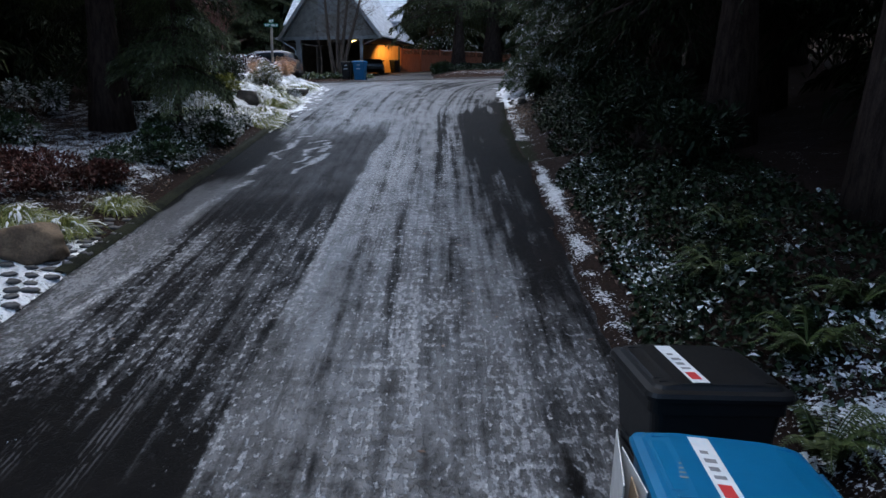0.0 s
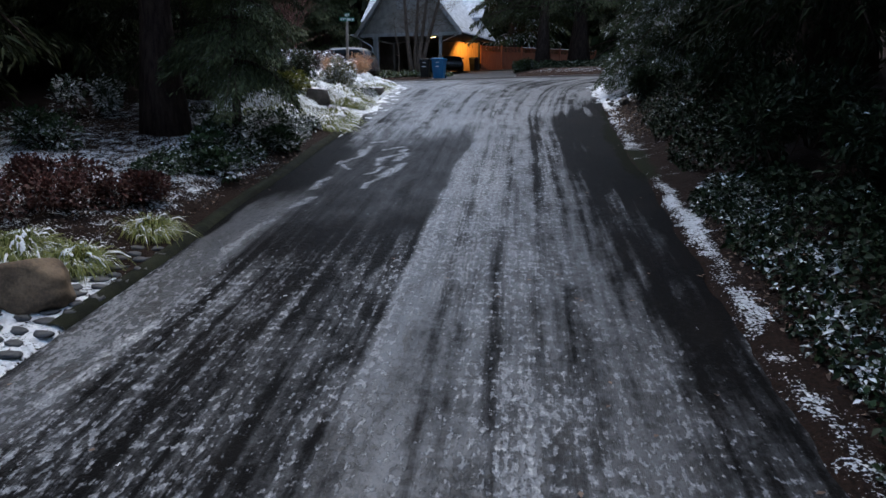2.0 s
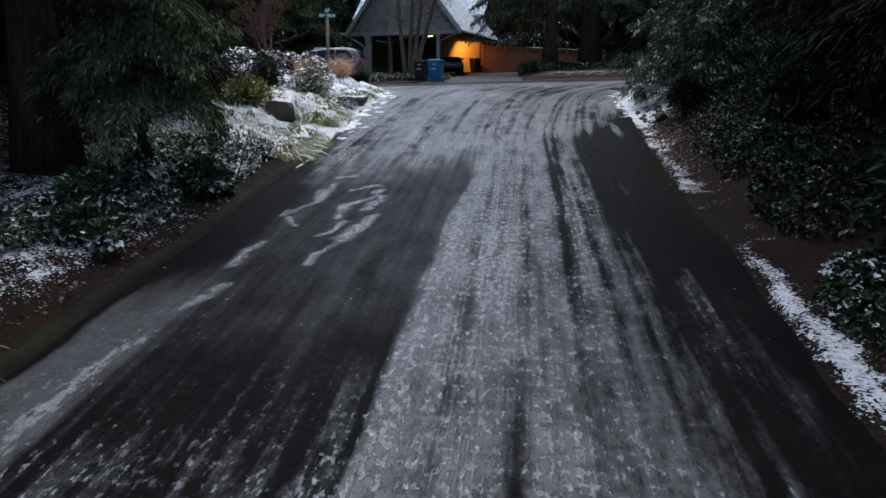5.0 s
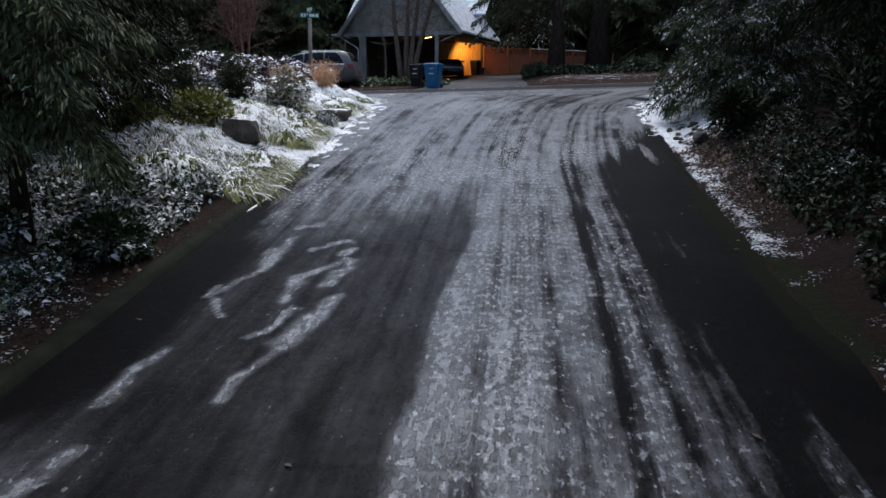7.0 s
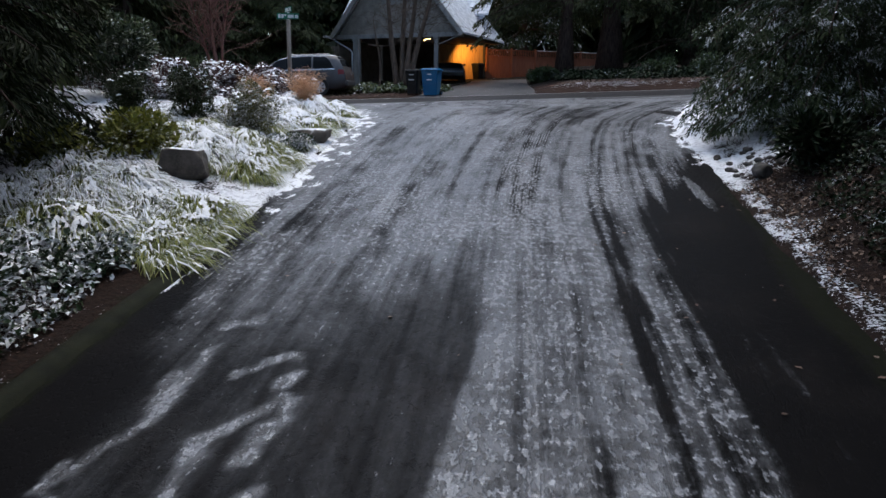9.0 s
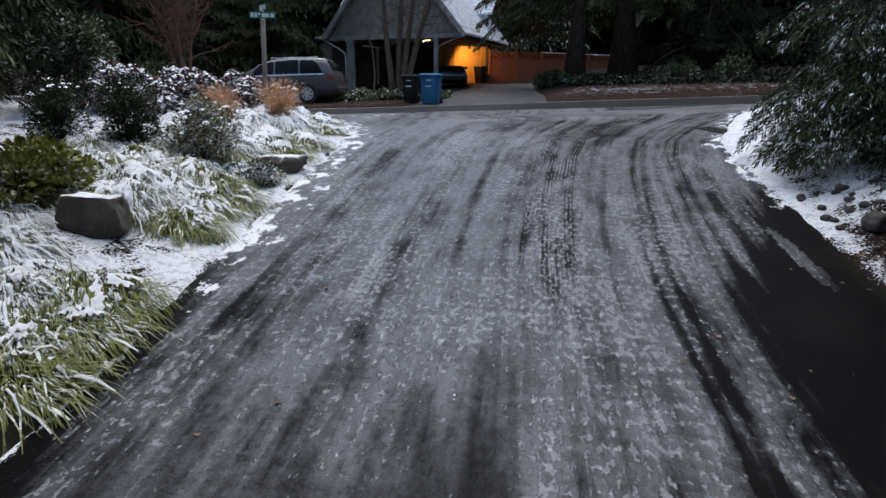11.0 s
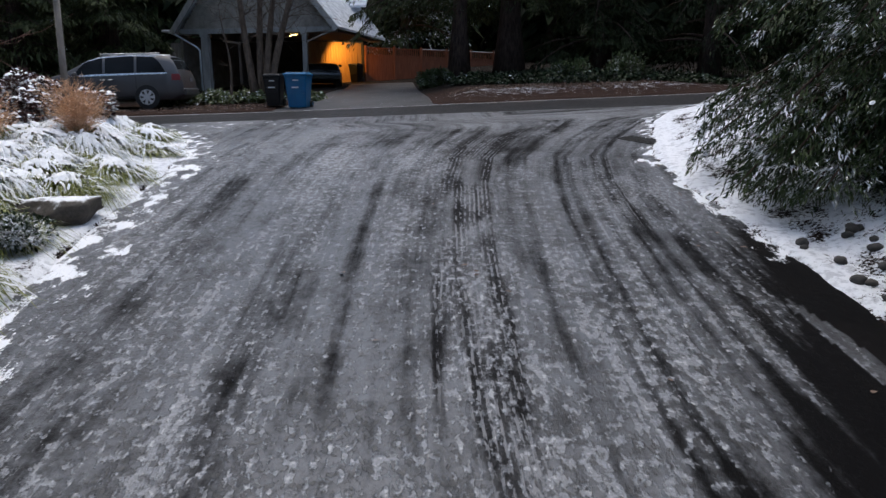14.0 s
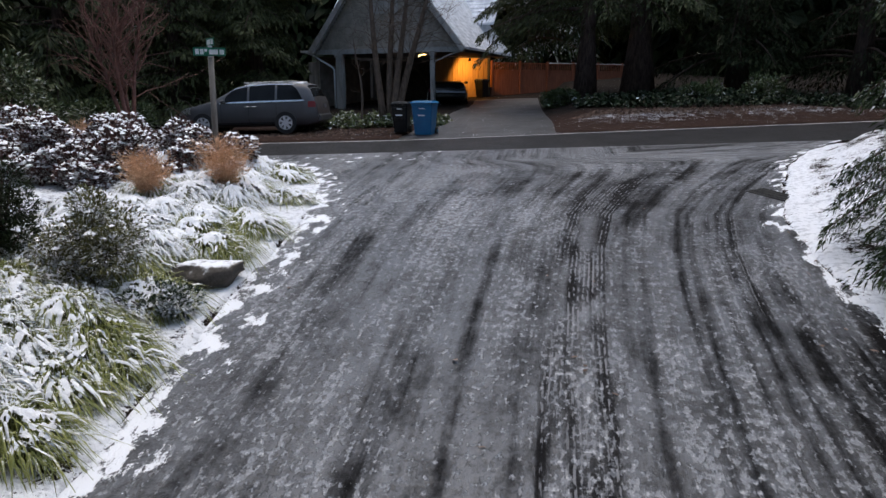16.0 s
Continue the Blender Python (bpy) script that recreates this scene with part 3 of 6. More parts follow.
def build_lane():
    ys = axis([(-60, 1, 1.0), (1, 40.6, 0.05)])
    cols = 176
    w = np.linspace(0, 1, cols)
    Y = np.repeat(ys[:, None], cols, 1)
    wob = (fbm(ys * 1.7, ys * 0, 5) - 0.5) * 0.16
    wob2 = (fbm(ys * 1.7, ys * 0 + 9, 6) - 0.5) * 0.16
    xl, xr = left_edge(ys) + wob, right_edge(ys) + wob2
    X = xl[:, None] + (xr - xl)[:, None] * w[None, :]
    end = 38.95 + 0.05 * X
    Y = np.minimum(Y, end)
    Z = grade(X, Y) + 0.012
    n = cols
    i = (np.arange(len(ys) - 1)[:, None] * n + np.arange(n - 1)[None, :]).ravel()
    F = np.stack([i, i + 1, i + n + 1, i + n], 1)
    ob = mesh_ob("road", np.stack([X, Y, Z], 2).reshape(-1, 3), F, M_LANE, smooth=True)
    dl, dr = X - xl[:, None], xr[:, None] - X
    u = along_wheels(X, Y)
    streak = fbm(u * 3.4, Y * 0.09, 41, 3) - 0.5
    thin = fbm(u * 11, Y * 0.22, 47, 3) - 0.5
    patch = fbm(u * 1.1, Y * 0.45, 59, 4) - 0.5
    blot = fbm(X * 3.2, Y * 1.8, 57, 3) - 0.5
    far = ease(19, 23, Y)
    ice = 0.70 - 0.04 * far + (0.55 + 0.5 * far) * streak + 0.5 * thin + (0.4 + 0.3 * far) * patch + 0.10 * ease(17, 21, Y)
    crust = 0.42 + 0.9 * (fbm(u * 1.6, Y * 0.25, 43, 3) - 0.5) + 0.5 * patch
    tread = np.zeros_like(X)
    # wheel ruts worn dark: across, width, depth, from, to
    for c, wide, deep, a, b in ((-0.08, 0.055, 0.62, 16, 38), (0.08, 0.06, 0.55, 17, 38), (0.36, 0.06, 0.30, 21, 36), (0.58, 0.05, 0.55, 15, 38), (0.74, 0.07, 0.62, 15, 38), (-0.52, 0.06, 0.30, 21, 37), (-1.95, 0.09, 0.20, 20, 38), (-2.25, 0.06, 0.25, 21, 36), (-3.05, 0.14, 0.14, 21, 36), (-4.15, 0.28, 0.40, 20, 31), (-3.65, 0.10, 0.22, 20, 35), (-2.65, 0.12, 0.15, 20, 36), (-1.68, 0.10, 0.18, 20, 37), (-0.62, 0.07, 0.28, 5, 22), (-0.15, 0.07, 0.40, 5, 21), (0.22, 0.08, 0.40, 5, 20), (-1.18, 0.05, 0.18, 5, 22)):
        ice = ice - deep * np.exp(-(((u - c - 0.05 * np.sin(Y * 0.5 + c)) / wide) ** 2)) * ease(a, a + 3, Y) * ease(b, b - 2, Y) * (0.5 + 0.9 * fbm(Y * 0.35, X * 0 + c, 61))
    # one wide tyre track, worn dark, its tread pressed in; finer treads elsewhere
    worn = ease(-1.62, -1.50, u) * ease(-0.90, -0.94, u) * ease(21, 23.5, Y) * ease(36, 33, Y)
    worn = worn * ease(0.30, 0.60, fbm(u * 3.5, Y * 0.6, 65, 3))
    ice = ice - 0.56 * worn
    crust = crust + 0.22 * worn
    tread = tread + worn
    for c, wide, amount, a, b in ((-1.98, 0.08, 0.75, 27, 37.5), (0.80, 0.07, 0.8, 25, 36), (0.30, 0.06, 0.5, 26, 36), (-1.32, 0.20, 0.55, 4, 17), (-1.02, 0.07, 0.55, 9, 22), (-0.72, 0.06, 0.5, 11, 23), (-0.25, 0.06, 0.4, 12, 22), (-2.75, 0.10, 0.35, 4, 11), (-3.35, 0.10, 0.35, 4, 11)):
        tread = tread + amount * np.exp(-(((u - c) / wide) ** 4)) * ease(a, a + 1.5, Y) * ease(b, b - 1.5, Y) * ease(0.35, 0.6, fbm(Y * 0.5, X * 0 + c * 3, 67))
    # the left half thawed to bare wet tar, with a sharp seam against the frosted half
    seam = np.interp(Y, [4, 7.5, 13, 16.6, 18.7, 22.1, 25], [-1.84, -1.80, -1.75, -1.68, -1.50, -1.24, -1.0]) + 0.05 * (fbm(Y * 1.2, Y * 0, 71) - 0.5)
    off = seam - X
    clear = ease(-0.015, 0.05 + 0.3 * ease(18.5, 20.5, Y), off) * ease(10.2, 13.4, Y + 1.6 * patch) * ease(22.4, 18.4, Y + 0.5 * off + 2.2 * patch)
    ice = ice * (1 - clear) + (0.20 + 0.15 * thin) * clear
    crust = crust * (1 - clear)
    ice = ice + 0.22 * np.exp(-(((off + 0.16) / 0.16) ** 2)) * ease(6, 9, Y) * ease(22, 19, Y)
    # nearer, the thawed half keeps rows of crumbs and a blue glaze along its kerb
    crumbs = ease(-0.01, 0.06, off) * ease(13.4, 11.4, Y + 1.6 * patch)
    ice = ice - 0.47 * crumbs * ease(-4.5, -3.9, X) - 0.14 * crumbs * ease(8.5, 5.5, Y)
    crust = crust + 0.12 * crumbs
    glazed = ease(0.04, 0.20, dl) * ease(1.15, 0.65, dl + 0.35 * patch) * ease(6, 8.5, Y) * ease(15.2, 12.8, Y)
    ice = ice + glazed * (0.75 + 0.6 * blot)
    crust = crust - 0.25 * glazed
    ice = ice - 0.30 * clear * ease(-3.85, -4.45, X) * ease(12.5, 14.5, Y)
    # refrozen smears on the bare tar
    wx, wy = X + 0.22 * (fbm(X * 3.5, Y * 3.0, 81, 3) - 0.5), Y + 0.35 * (fbm(X * 3.5 + 9, Y * 3.0, 82, 3) - 0.5)
    smear = 0
    for x0, y0, x1, y1, wide in ((-3.16, 14.7, -2.97, 15.6, 0.07), (-2.97, 15.6, -2.74, 16.6, 0.13), (-3.28, 15.7, -3.05, 16.3, 0.05), (-3.24, 16.5, -3.28, 17.2, 0.07), (-3.28, 17.2, -2.88, 17.75, 0.08), (-2.95, 17.0, -2.85, 17.7, 0.08), (-3.37, 18.05, -3.05, 18.4, 0.08), (-2.88, 18.2, -2.95, 17.9, 0.07), (-4.0, 13.3, -3.86, 14.0, 0.07), (-4.03, 14.6, -4.0, 15.4, 0.08), (-4.05, 16.6, -3.80, 17.3, 0.06), (-3.80, 17.3, -3.85, 18.4, 0.08), (-3.87, 18.9, -3.58, 19.1, 0.08), (-3.72, 16.1, -4.1, 16.8, 0.04), (-4.30, 11.2, -4.15, 12.6, 0.08), (-4.25, 7.6, -4.05, 9.0, 0.10)):
        smear = np.maximum(smear, stroke(wx, wy, x0, y0, x1, y1, wide))
    smear = ease(0.12, 0.85, smear * (0.35 + 1.5 * (fbm(X * 6, Y * 3.5, 79) - 0.15)))
    ice = ice + 0.85 * smear
    crust = crust + 0.62 * smear
    # damp border, made darker still for the shade of the trees on the bank
    damp = np.interp(Y, [4, 6, 9, 14, 15.6, 17, 20, 22.5, 24, 26.2, 28, 31], [1.7, 1.5, 1.0, 0.84, 0.72, 0.66, 0.68, 0.80, 1.15, 2.0, 2.9, 9])
    wet = ease(-0.95, 0.55 + 0.5 * ease(17, 14, Y), X - damp - 0.5 * patch - 0.4 * streak - 0.4 * thin)
    ice = ice - (1.05 - 0.25 * ease(11, 7, Y)) * wet
    crust = crust - 0.30 * wet
    # tree shade painted in as an oval where the ice is taken off
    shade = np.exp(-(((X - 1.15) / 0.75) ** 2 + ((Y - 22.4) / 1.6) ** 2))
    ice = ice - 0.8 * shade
    ice = ice - 0.6 * ease(0.30 + 0.25 * ease(13, 16, Y), 0.06, dl) * ease(9, 12, Y) * ease(25, 22, Y)
    ice = ice - 0.45 * ease(7.0, 4.0, Y) * ease(-1.0, -2.6, X)
    ice = ice + 0.20 * ease(21, 26, Y) * ease(-1.0, -2.4, X)
    # a sliver of grey ice on the damp border
    q = ((X - 1.60) / 0.10) ** 2 + ((Y - 24.1) / 1.2) ** 2
    ice = np.where(q < 1.0 + 0.9 * (fbm(X * 5, Y * 2, 87) - 0.5), 0.45 + blot, ice)
    uv = ob.data.uv_layers.new(name="way")
    idx = np.empty(len(ob.data.loops), np.int32)
    ob.data.loops.foreach_get("vertex_index", idx)
    uv.data.foreach_set("uv", np.stack([u.ravel(), Y.ravel()], 1)[idx].astype(np.float32).ravel())
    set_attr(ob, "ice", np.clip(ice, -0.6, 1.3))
    set_attr(ob, "crust", np.clip(crust, 0, 1.2))
    set_attr(ob, "tread", np.clip(tread, 0, 1))
    set_attr(ob, "calm", np.clip(np.maximum(clear * (1 - smear), 0.6 * wet * ease(0.3, 0.8, wet)), 0, 1))
    snow = 0.56 * ease(1.05, 0.0, dl + 0.5 * patch) * ease(22.5, 25, Y) + 0.14 * ease(0.2, 0.0, dl) * ease(22.5, 25, Y) + 0.45 * ease(0.3, 0.0, dl) * ease(18.5, 20, Y) * ease(23.5, 22, Y) + 0.25 * ease(0.9, 0.2, dl) * ease(21.6, 22.4, Y) * ease(24.6, 23.8, Y)
    snow = snow + 0.55 * ease(0.6, 0.0, dr + 0.3 * patch) * ease(25, 26.5, Y) + 0.35 * ease(33, 38, Y) * ease(-2.5, -4.5, X) * (fbm(X * 2.5, Y * 4, 83) > 0.55)
    set_attr(ob, "snow", snow)
    set_attr(ob, "moss", 0.75 * ease(0.16, 0.0, dl) * ease(9, 12, Y) * ease(25, 22, Y) + 0.75 * ease(0.65, 0.0, dr + 0.5 * patch) * ease(14, 16.5, Y) * ease(26, 24, Y))
    return tagged(ob, "dark asphalt lane glazed with ice and frosted wheel tracks", "road", kind="structure")


def build_street():
    xs = axis([(-90, -12, 3), (-12, 12, 0.4), (12, 90, 3)])
    w = np.linspace(0, 1, 24)
    X = np.repeat(xs[:, None], 24, 1)
    Y = street_near(X) + (street_far(X) - street_near(X)) * w[None, :]
    Z = grade(X, Y) + 0.004
    i = (np.arange(len(xs) - 1)[:, None] * 24 + np.arange(23)[None, :]).ravel()
    F = np.stack([i, i + 24, i + 25, i + 1], 1)
    ob = mesh_ob("street", np.stack([X, Y, Z], 2).reshape(-1, 3), F, M_STREET, smooth=True)
    tagged(ob, "wet dark asphalt street crossing the lane's top", "road", kind="structure")
    # pale edge line
    xs = np.arange(-30, 30, 0.4)
    v, f = [], []
    for k, x in enumerate(xs):
        for dy in (-0.28, -0.17):
            y = float(street_far(x)) + dy
            v.append((x, y, float(grade(x, y)) + 0.009))
        if k:
            f.append((2 * k - 2, 2 * k, 2 * k + 1, 2 * k - 1))
    tagged(mesh_ob("edge_line", v, f, M_LINE), "worn pale line along the street's edge", "road marking", kind="structure")


def build_drive():
    v, f = [], []
    rows, cols = 26, 14
    for r in range(rows):
        t = r / (rows - 1)
        for c in range(cols):
            s = c / (cols - 1)
            x0, x1 = -5.9 + 1.2 * t - 0.5 * (1 - t) ** 4, -0.9 + 0.9 * (1 - t) ** 4
            x = x0 + (x1 - x0) * s
            y = float(street_far(x)) + 0.0 + (60 - float(street_far(x))) * t
            v.append((x, y, float(grade(x, y)) + 0.006))
    for r in range(rows - 1):
        for c in range(cols - 1):
            a = r * cols + c
            f.append((a, a + 1, a + cols + 1, a + cols))
    ob = mesh_ob("driveway", v, f, M_DRIVE, smooth=True)
    tagged(ob, "damp grey asphalt driveway leading to the carport", "driveway", kind="structure")


def build_kerb():
    """A low rolled asphalt kerb along the garden side."""
    ys = np.arange(8.8, 20.6, 0.2)
    v, f = [], []
    prof = ((0.06, -0.03), (0.02, 0.05), (-0.06, 0.085), (-0.15, 0.08), (-0.24, 0.02))
    for k, y in enumerate(ys):
        x0 = float(left_edge(y)) + 0.03 * math.sin(y * 1.3)
        for px, pz in prof:
            v.append((x0 + px, y, float(grade(x0, y)) + pz * (0.75 + 0.35 * float(fbm(y * 1.5, 0.0, 13)))))
        if k:
            for c in range(4):
                a = (k - 1) * 5 + c
                f.append((a, a + 1, a + 6, a + 5))
    tagged(mesh_ob("kerb", v, f, M_KERB, smooth=True), "low mossy asphalt kerb beside the garden bed", "kerb", kind="structure")


build_ground()
build_lane()
build_street()
build_drive()
build_kerb()

# ---- trees ----
def conifer(name, x, y, height, trunk_r, crown_from, radius, branches, sprays, seed, mat, label, droop=0.55, spray=0.42, group="", lean=0.0, sector=None, low=1.15, caps=0):
    """A conifer: tapered trunk, drooping limbs, and a crown of many flat sprays along them."""
    rng = np.random.default_rng(seed)
    z0 = ground_z(x, y) - 0.1
    tree = base(name, pose(x, y, z0), label, "tree", group)
    path, radii = [], []
    for k in range(9):
        t = k / 8
        path.append((lean * t * t * height * 0.1 + 0.06 * math.sin(seed + 4 * t), 0.06 * math.cos(seed + 3 * t), height * t))
        flare = 1 + 0.55 * max(0, 1 - t * 14)
        radii.append(trunk_r * flare * (1 - 0.93 * t))
    v, f = tube(path, radii, 14)
    mesh_ob("trunk", [tuple(p) for p in v], f, M_BARK, tree, True)
    limbs = Bunch()
    laden = []
    at, way, size = [], [], []
    for b in range(branches):
        t = (b + rng.random()) / branches
        h = crown_from + (height * 0.97 - crown_from) * t**low
        az = rng.random() * 2 * math.pi
        if sector is not None and rng.random() < 0.7:
            az = sector + rng.normal(0, 0.7)
        reach = radius * (1 - ((h - crown_from) / (height - crown_from)) ** 1.3) ** 0.75 * rng.uniform(0.65, 1.1) + 0.25
        d = np.array([math.cos(az), math.sin(az), 0.0])
        rise, fall = rng.uniform(0.05, 0.3), droop * rng.uniform(0.7, 1.3)
        pts = []
        for k in range(7):
            s = k / 6
            pts.append(np.array([0, 0, h]) + d * reach * s + np.array([0, 0, reach * (rise * s - fall * s * s)]))
        limbs.add(*tube(pts, [max(0.008, 0.02 * reach * (1 - 0.9 * k / 6)) for k in range(7)], 5))
        for k in range(caps if h < 4.2 else 0):
            s = rng.uniform(0.45, 1.0)
            off = rng.normal(0, 0.16) * reach * (1.15 - s)
            laden.append((np.array([0, 0, h + 0.04 - abs(off) * 0.35]) + d * reach * s + np.array([-d[1], d[0], 0]) * off + np.array([0, 0, reach * (rise * s - fall * s * s)]), d))
        m = max(4, int(sprays * (0.3 + reach / radius)))
        s = rng.random(m) ** 0.7 * 0.95 + 0.05
        fan = reach * 0.32 * (1.15 - s) * rng.normal(0, 1, m)
        side = np.array([-d[1], d[0], 0])
        p = np.array([0, 0, h]) + d * (reach * s)[:, None] + side * fan[:, None]
        p[:, 2] += reach * (rise * s - fall * s * s) - np.abs(fan) * 0.35 + rng.normal(0, 0.05, m) - rng.random(m) ** 2 * 0.35 * spray
        at.append(p)
        w = d * 0.55 + side * np.sign(fan)[:, None] * rng.uniform(0.1, 0.9, m)[:, None] + rng.normal(0, 0.28, (m, 3))
        w[:, 2] -= rng.uniform(0.25, 1.0, m)
        way.append(w)
        size.append(np.full(m, spray) * rng.uniform(0.5, 1.25, m))
    at, way, size = np.concatenate(at), np.concatenate(way), np.concatenate(size)
    limbs.make("branchwork", M_BARK, tree)
    V, F = leaves(at, way, size, size * 0.25, 0.25, 0.15, rng, 0.6)
    mesh_ob("crown", V, F, mat, tree)
    if laden:
        bits = Bunch()
        for p, d in laden:
            w, n = rng.uniform(0.010, 0.026), 7
            rim = []
            for j in range(n):
                a, q = 2 * math.pi * j / n, rng.uniform(0.6, 1.25) * w
                x1, y1 = math.cos(a) * q * 2.0, math.sin(a) * q
                rim.append((p[0] + d[0] * x1 - d[1] * y1, p[1] + d[1] * x1 + d[0] * y1, p[2] - 0.6 * x1 - w * rng.uniform(0.1, 0.5)))
            bits.add(rim + [(p[0], p[1], p[2] + w * 0.3)], [(j, (j + 1) % n, n) for j in range(n)])
        tagged(bits.make("snow_cap", M_SNOW, tree, True, "clumps of snow on the boughs"), kind="stuff")
    return tree


def woods():
    """Far trees all round, as one mass of trunks and ragged sprays."""
    rng = np.random.default_rng(77)
    trunks = Bunch()
    at, way, size = [], [], []
    spots = []
    for k in range(60):
        spots.append((-62 + 2.0 * k + rng.uniform(-1, 1), 76 + rng.uniform(-4, 12)))
    for k in range(26):
        spots.append((-24 - rng.uniform(0, 16), -24 + 3.6 * k + rng.uniform(-1, 1)))
        spots.append((20 + rng.uniform(0, 16), -24 + 3.6 * k + rng.uniform(-1, 1)))
    for k in range(22):
        spots.append((-34 + 3.2 * k, -30 + rng.uniform(-6, 4)))
    for x, y in spots:
        z0, H, R = ground_z(x, y) - 0.3, rng.uniform(16, 26), rng.uniform(2.6, 3.8)
        trunks.add(*tube([(x, y, z0), (x, y, z0 + H * 0.5), (x, y, z0 + H)], [0.4, 0.25, 0.03], 7))
        m = 800
        t = rng.random(m) ** 1.25
        r = R * (1 - t) ** 0.8 * np.sqrt(rng.random(m)) + 0.1
        a = rng.random(m) * 2 * math.pi
        d = np.stack([np.cos(a), np.sin(a), np.full(m, -0.55)], 1)
        at.append(np.stack([x + np.cos(a) * r, y + np.sin(a) * r, z0 + 0.6 + t * (H - 0.6) - 0.35 * r], 1))
        way.append(d + rng.normal(0, 0.3, (m, 3)))
        size.append(rng.uniform(0.9, 2.0, m))
    V, F = leaves(np.concatenate(at), np.concatenate(way), np.concatenate(size), np.concatenate(size) * 0.55, 0.3, 0.15, rng, 0.6)
    wood = base("distant_woods", pose(0, 0, 0), "dark dense conifer woods surrounding the lane and house", "woods")
    wood["kind"] = "stuff"
    mesh_ob("crowns", V, F, M_CEDARSHADE, wood)
    trunks.make("trunks", M_BARK, wood)


def bare_tree(name, x, y, stems, label, mat, seed, height=6.0, twigs=60, reach=0.9, up=0.9, r0=0.11, category="tree"):
    """Bare stems with forking limbs; stems: (foot dx, dy, top dx, top dy)."""
    rng = np.random.default_rng(seed)
    z0 = ground_z(x, y) - 0.05
    tree = base(name, pose(x, y, z0), label, category)
    twig = Bunch()
    for fx, fy, tx, ty in stems:
        path, rad = [], []
        for k in range(9):
            s = k / 8
            path.append(np.array([fx + (tx - fx) * s**1.25 + 0.10 * (math.sin(5 * s + seed + 3 * fx) - math.sin(seed + 3 * fx)), fy + (ty - fy) * s, height * s]))
            rad.append(r0 * (1.25 - 1.05 * s) if k else r0 * 1.5)
        v, f = tube(path, rad, 10)
        mesh_ob("stem", [tuple(p) for p in v], f, mat, tree, True)
        for b in range(twigs // len(stems)):
            s = rng.uniform(0.3, 1.0)
            k = int(s * 8)
            p = path[k] + (path[min(k + 1, 8)] - path[k]) * (s * 8 - k)
            a = rng.random() * 2 * math.pi
            d = np.array([math.cos(a), math.sin(a), up * rng.uniform(0.4, 1.3)])
            n = rng.uniform(0.5, 1.0) * reach * (1.2 - 0.5 * s)
            pts = [p]
            for j in range(4):
                d = d + rng.normal(0, 0.25, 3)
                pts.append(pts[-1] + d / np.linalg.norm(d) * n * 0.4)
            twig.add(*tube(pts, [0.018, 0.013, 0.009, 0.006, 0.003], 4))
            for j in range(3):
                q = pts[1 + j]
                d2 = d + rng.normal(0, 0.7, 3)
                d2 /= np.linalg.norm(d2)
                twig.add(*tube([q, q + d2 * n * 0.4, q + (d2 + rng.normal(0, 0.3, 3)) * n * 0.75], [0.009, 0.006, 0.003], 3))
    tagged(twig.make("twigwork", mat, tree), kind="stuff")
    return tree


DARK = "dark conifer in the shade of the wood"
BANK = "dark cedar with boughs sweeping over the bank"
conifer("hemlock_tree", -8.0, 17.2, 19, 0.36, 3.5, 3.2, 95, 780, 3, M_CEDARLIFT, "tall dark conifer with a thick trunk and drooping boughs", 0.42, 0.13)
conifer("hemlock_tree", -6.25, 16.9, 9.5, 0.08, 1.5, 1.3, 80, 620, 5, M_CEDARDUST, "slender young hemlock with hanging boughs over the bed", 0.6, 0.10)
conifer("hemlock_tree", -9.5, 22.0, 18, 0.30, 0.5, 3.0, 130, 640, 9, M_CEDARSHADE, "dark conifer with low boughs behind the snowy bed", 0.45, 0.14)
conifer("hemlock_tree", -13.0, 13.5, 18, 0.32, 2.3, 4.4, 95, 330, 12, M_CEDARLIFT, DARK, 0.5, 0.32)
conifer("hemlock_tree", -9.2, 8.0, 18, 0.30, 4.2, 3.9, 75, 560, 15, M_CEDARLIFT, "dark conifer with boughs over the rock bed", 0.5, 0.18)
conifer("hemlock_tree", -16.5, 16.0, 19, 0.3, 1.5, 4.2, 85, 220, 17, M_CEDARLIFT, DARK, 0.5, 0.36)
conifer("hemlock_tree", -15.5, 20.5, 18, 0.3, 1.5, 4.0, 70, 260, 16, M_CEDARLIFT, DARK, 0.5, 0.34)
conifer("hemlock_tree", -14.3, 23.8, 17, 0.3, 1.0, 3.4, 110, 300, 20, M_CEDARLIFT, DARK, 0.5, 0.36)
conifer("hemlock_tree", -14.5, 28.5, 16, 0.28, 1.0, 3.4, 70, 300, 18, M_CEDARDUST, "dark conifer behind the snowy corner garden", 0.5, 0.32)
conifer("hemlock_tree", -11.2, 2.5, 18, 0.28, 2.5, 4.2, 70, 240, 19, M_CEDARSHADE, DARK, 0.5, 0.34)
conifer("cedar_tree", 5.2, 28.2, 15, 0.26, 0.7, 2.7, 140, 860, 21, M_CEDARSNOW, "snow-dusted cedar sweeping down to the ground", 0.5, 0.095, sector=-2.6, low=2.0, caps=2)
conifer("cedar_tree", 6.1, 23.4, 17, 0.30, 2.4, 3.0, 95, 560, 22, M_CEDARSHADE, BANK, 0.5, 0.17)
conifer("cedar_tree", 5.7, 18.4, 22, 0.34, 2.4, 3.8, 105, 520, 23, M_CEDARSHADE, BANK, 0.42, 0.17)
conifer("cedar_tree", 5.4, 13.2, 23, 0.34, 2.9, 4.0, 110, 290, 24, M_CEDARSHADE, BANK, 0.42, 0.18)
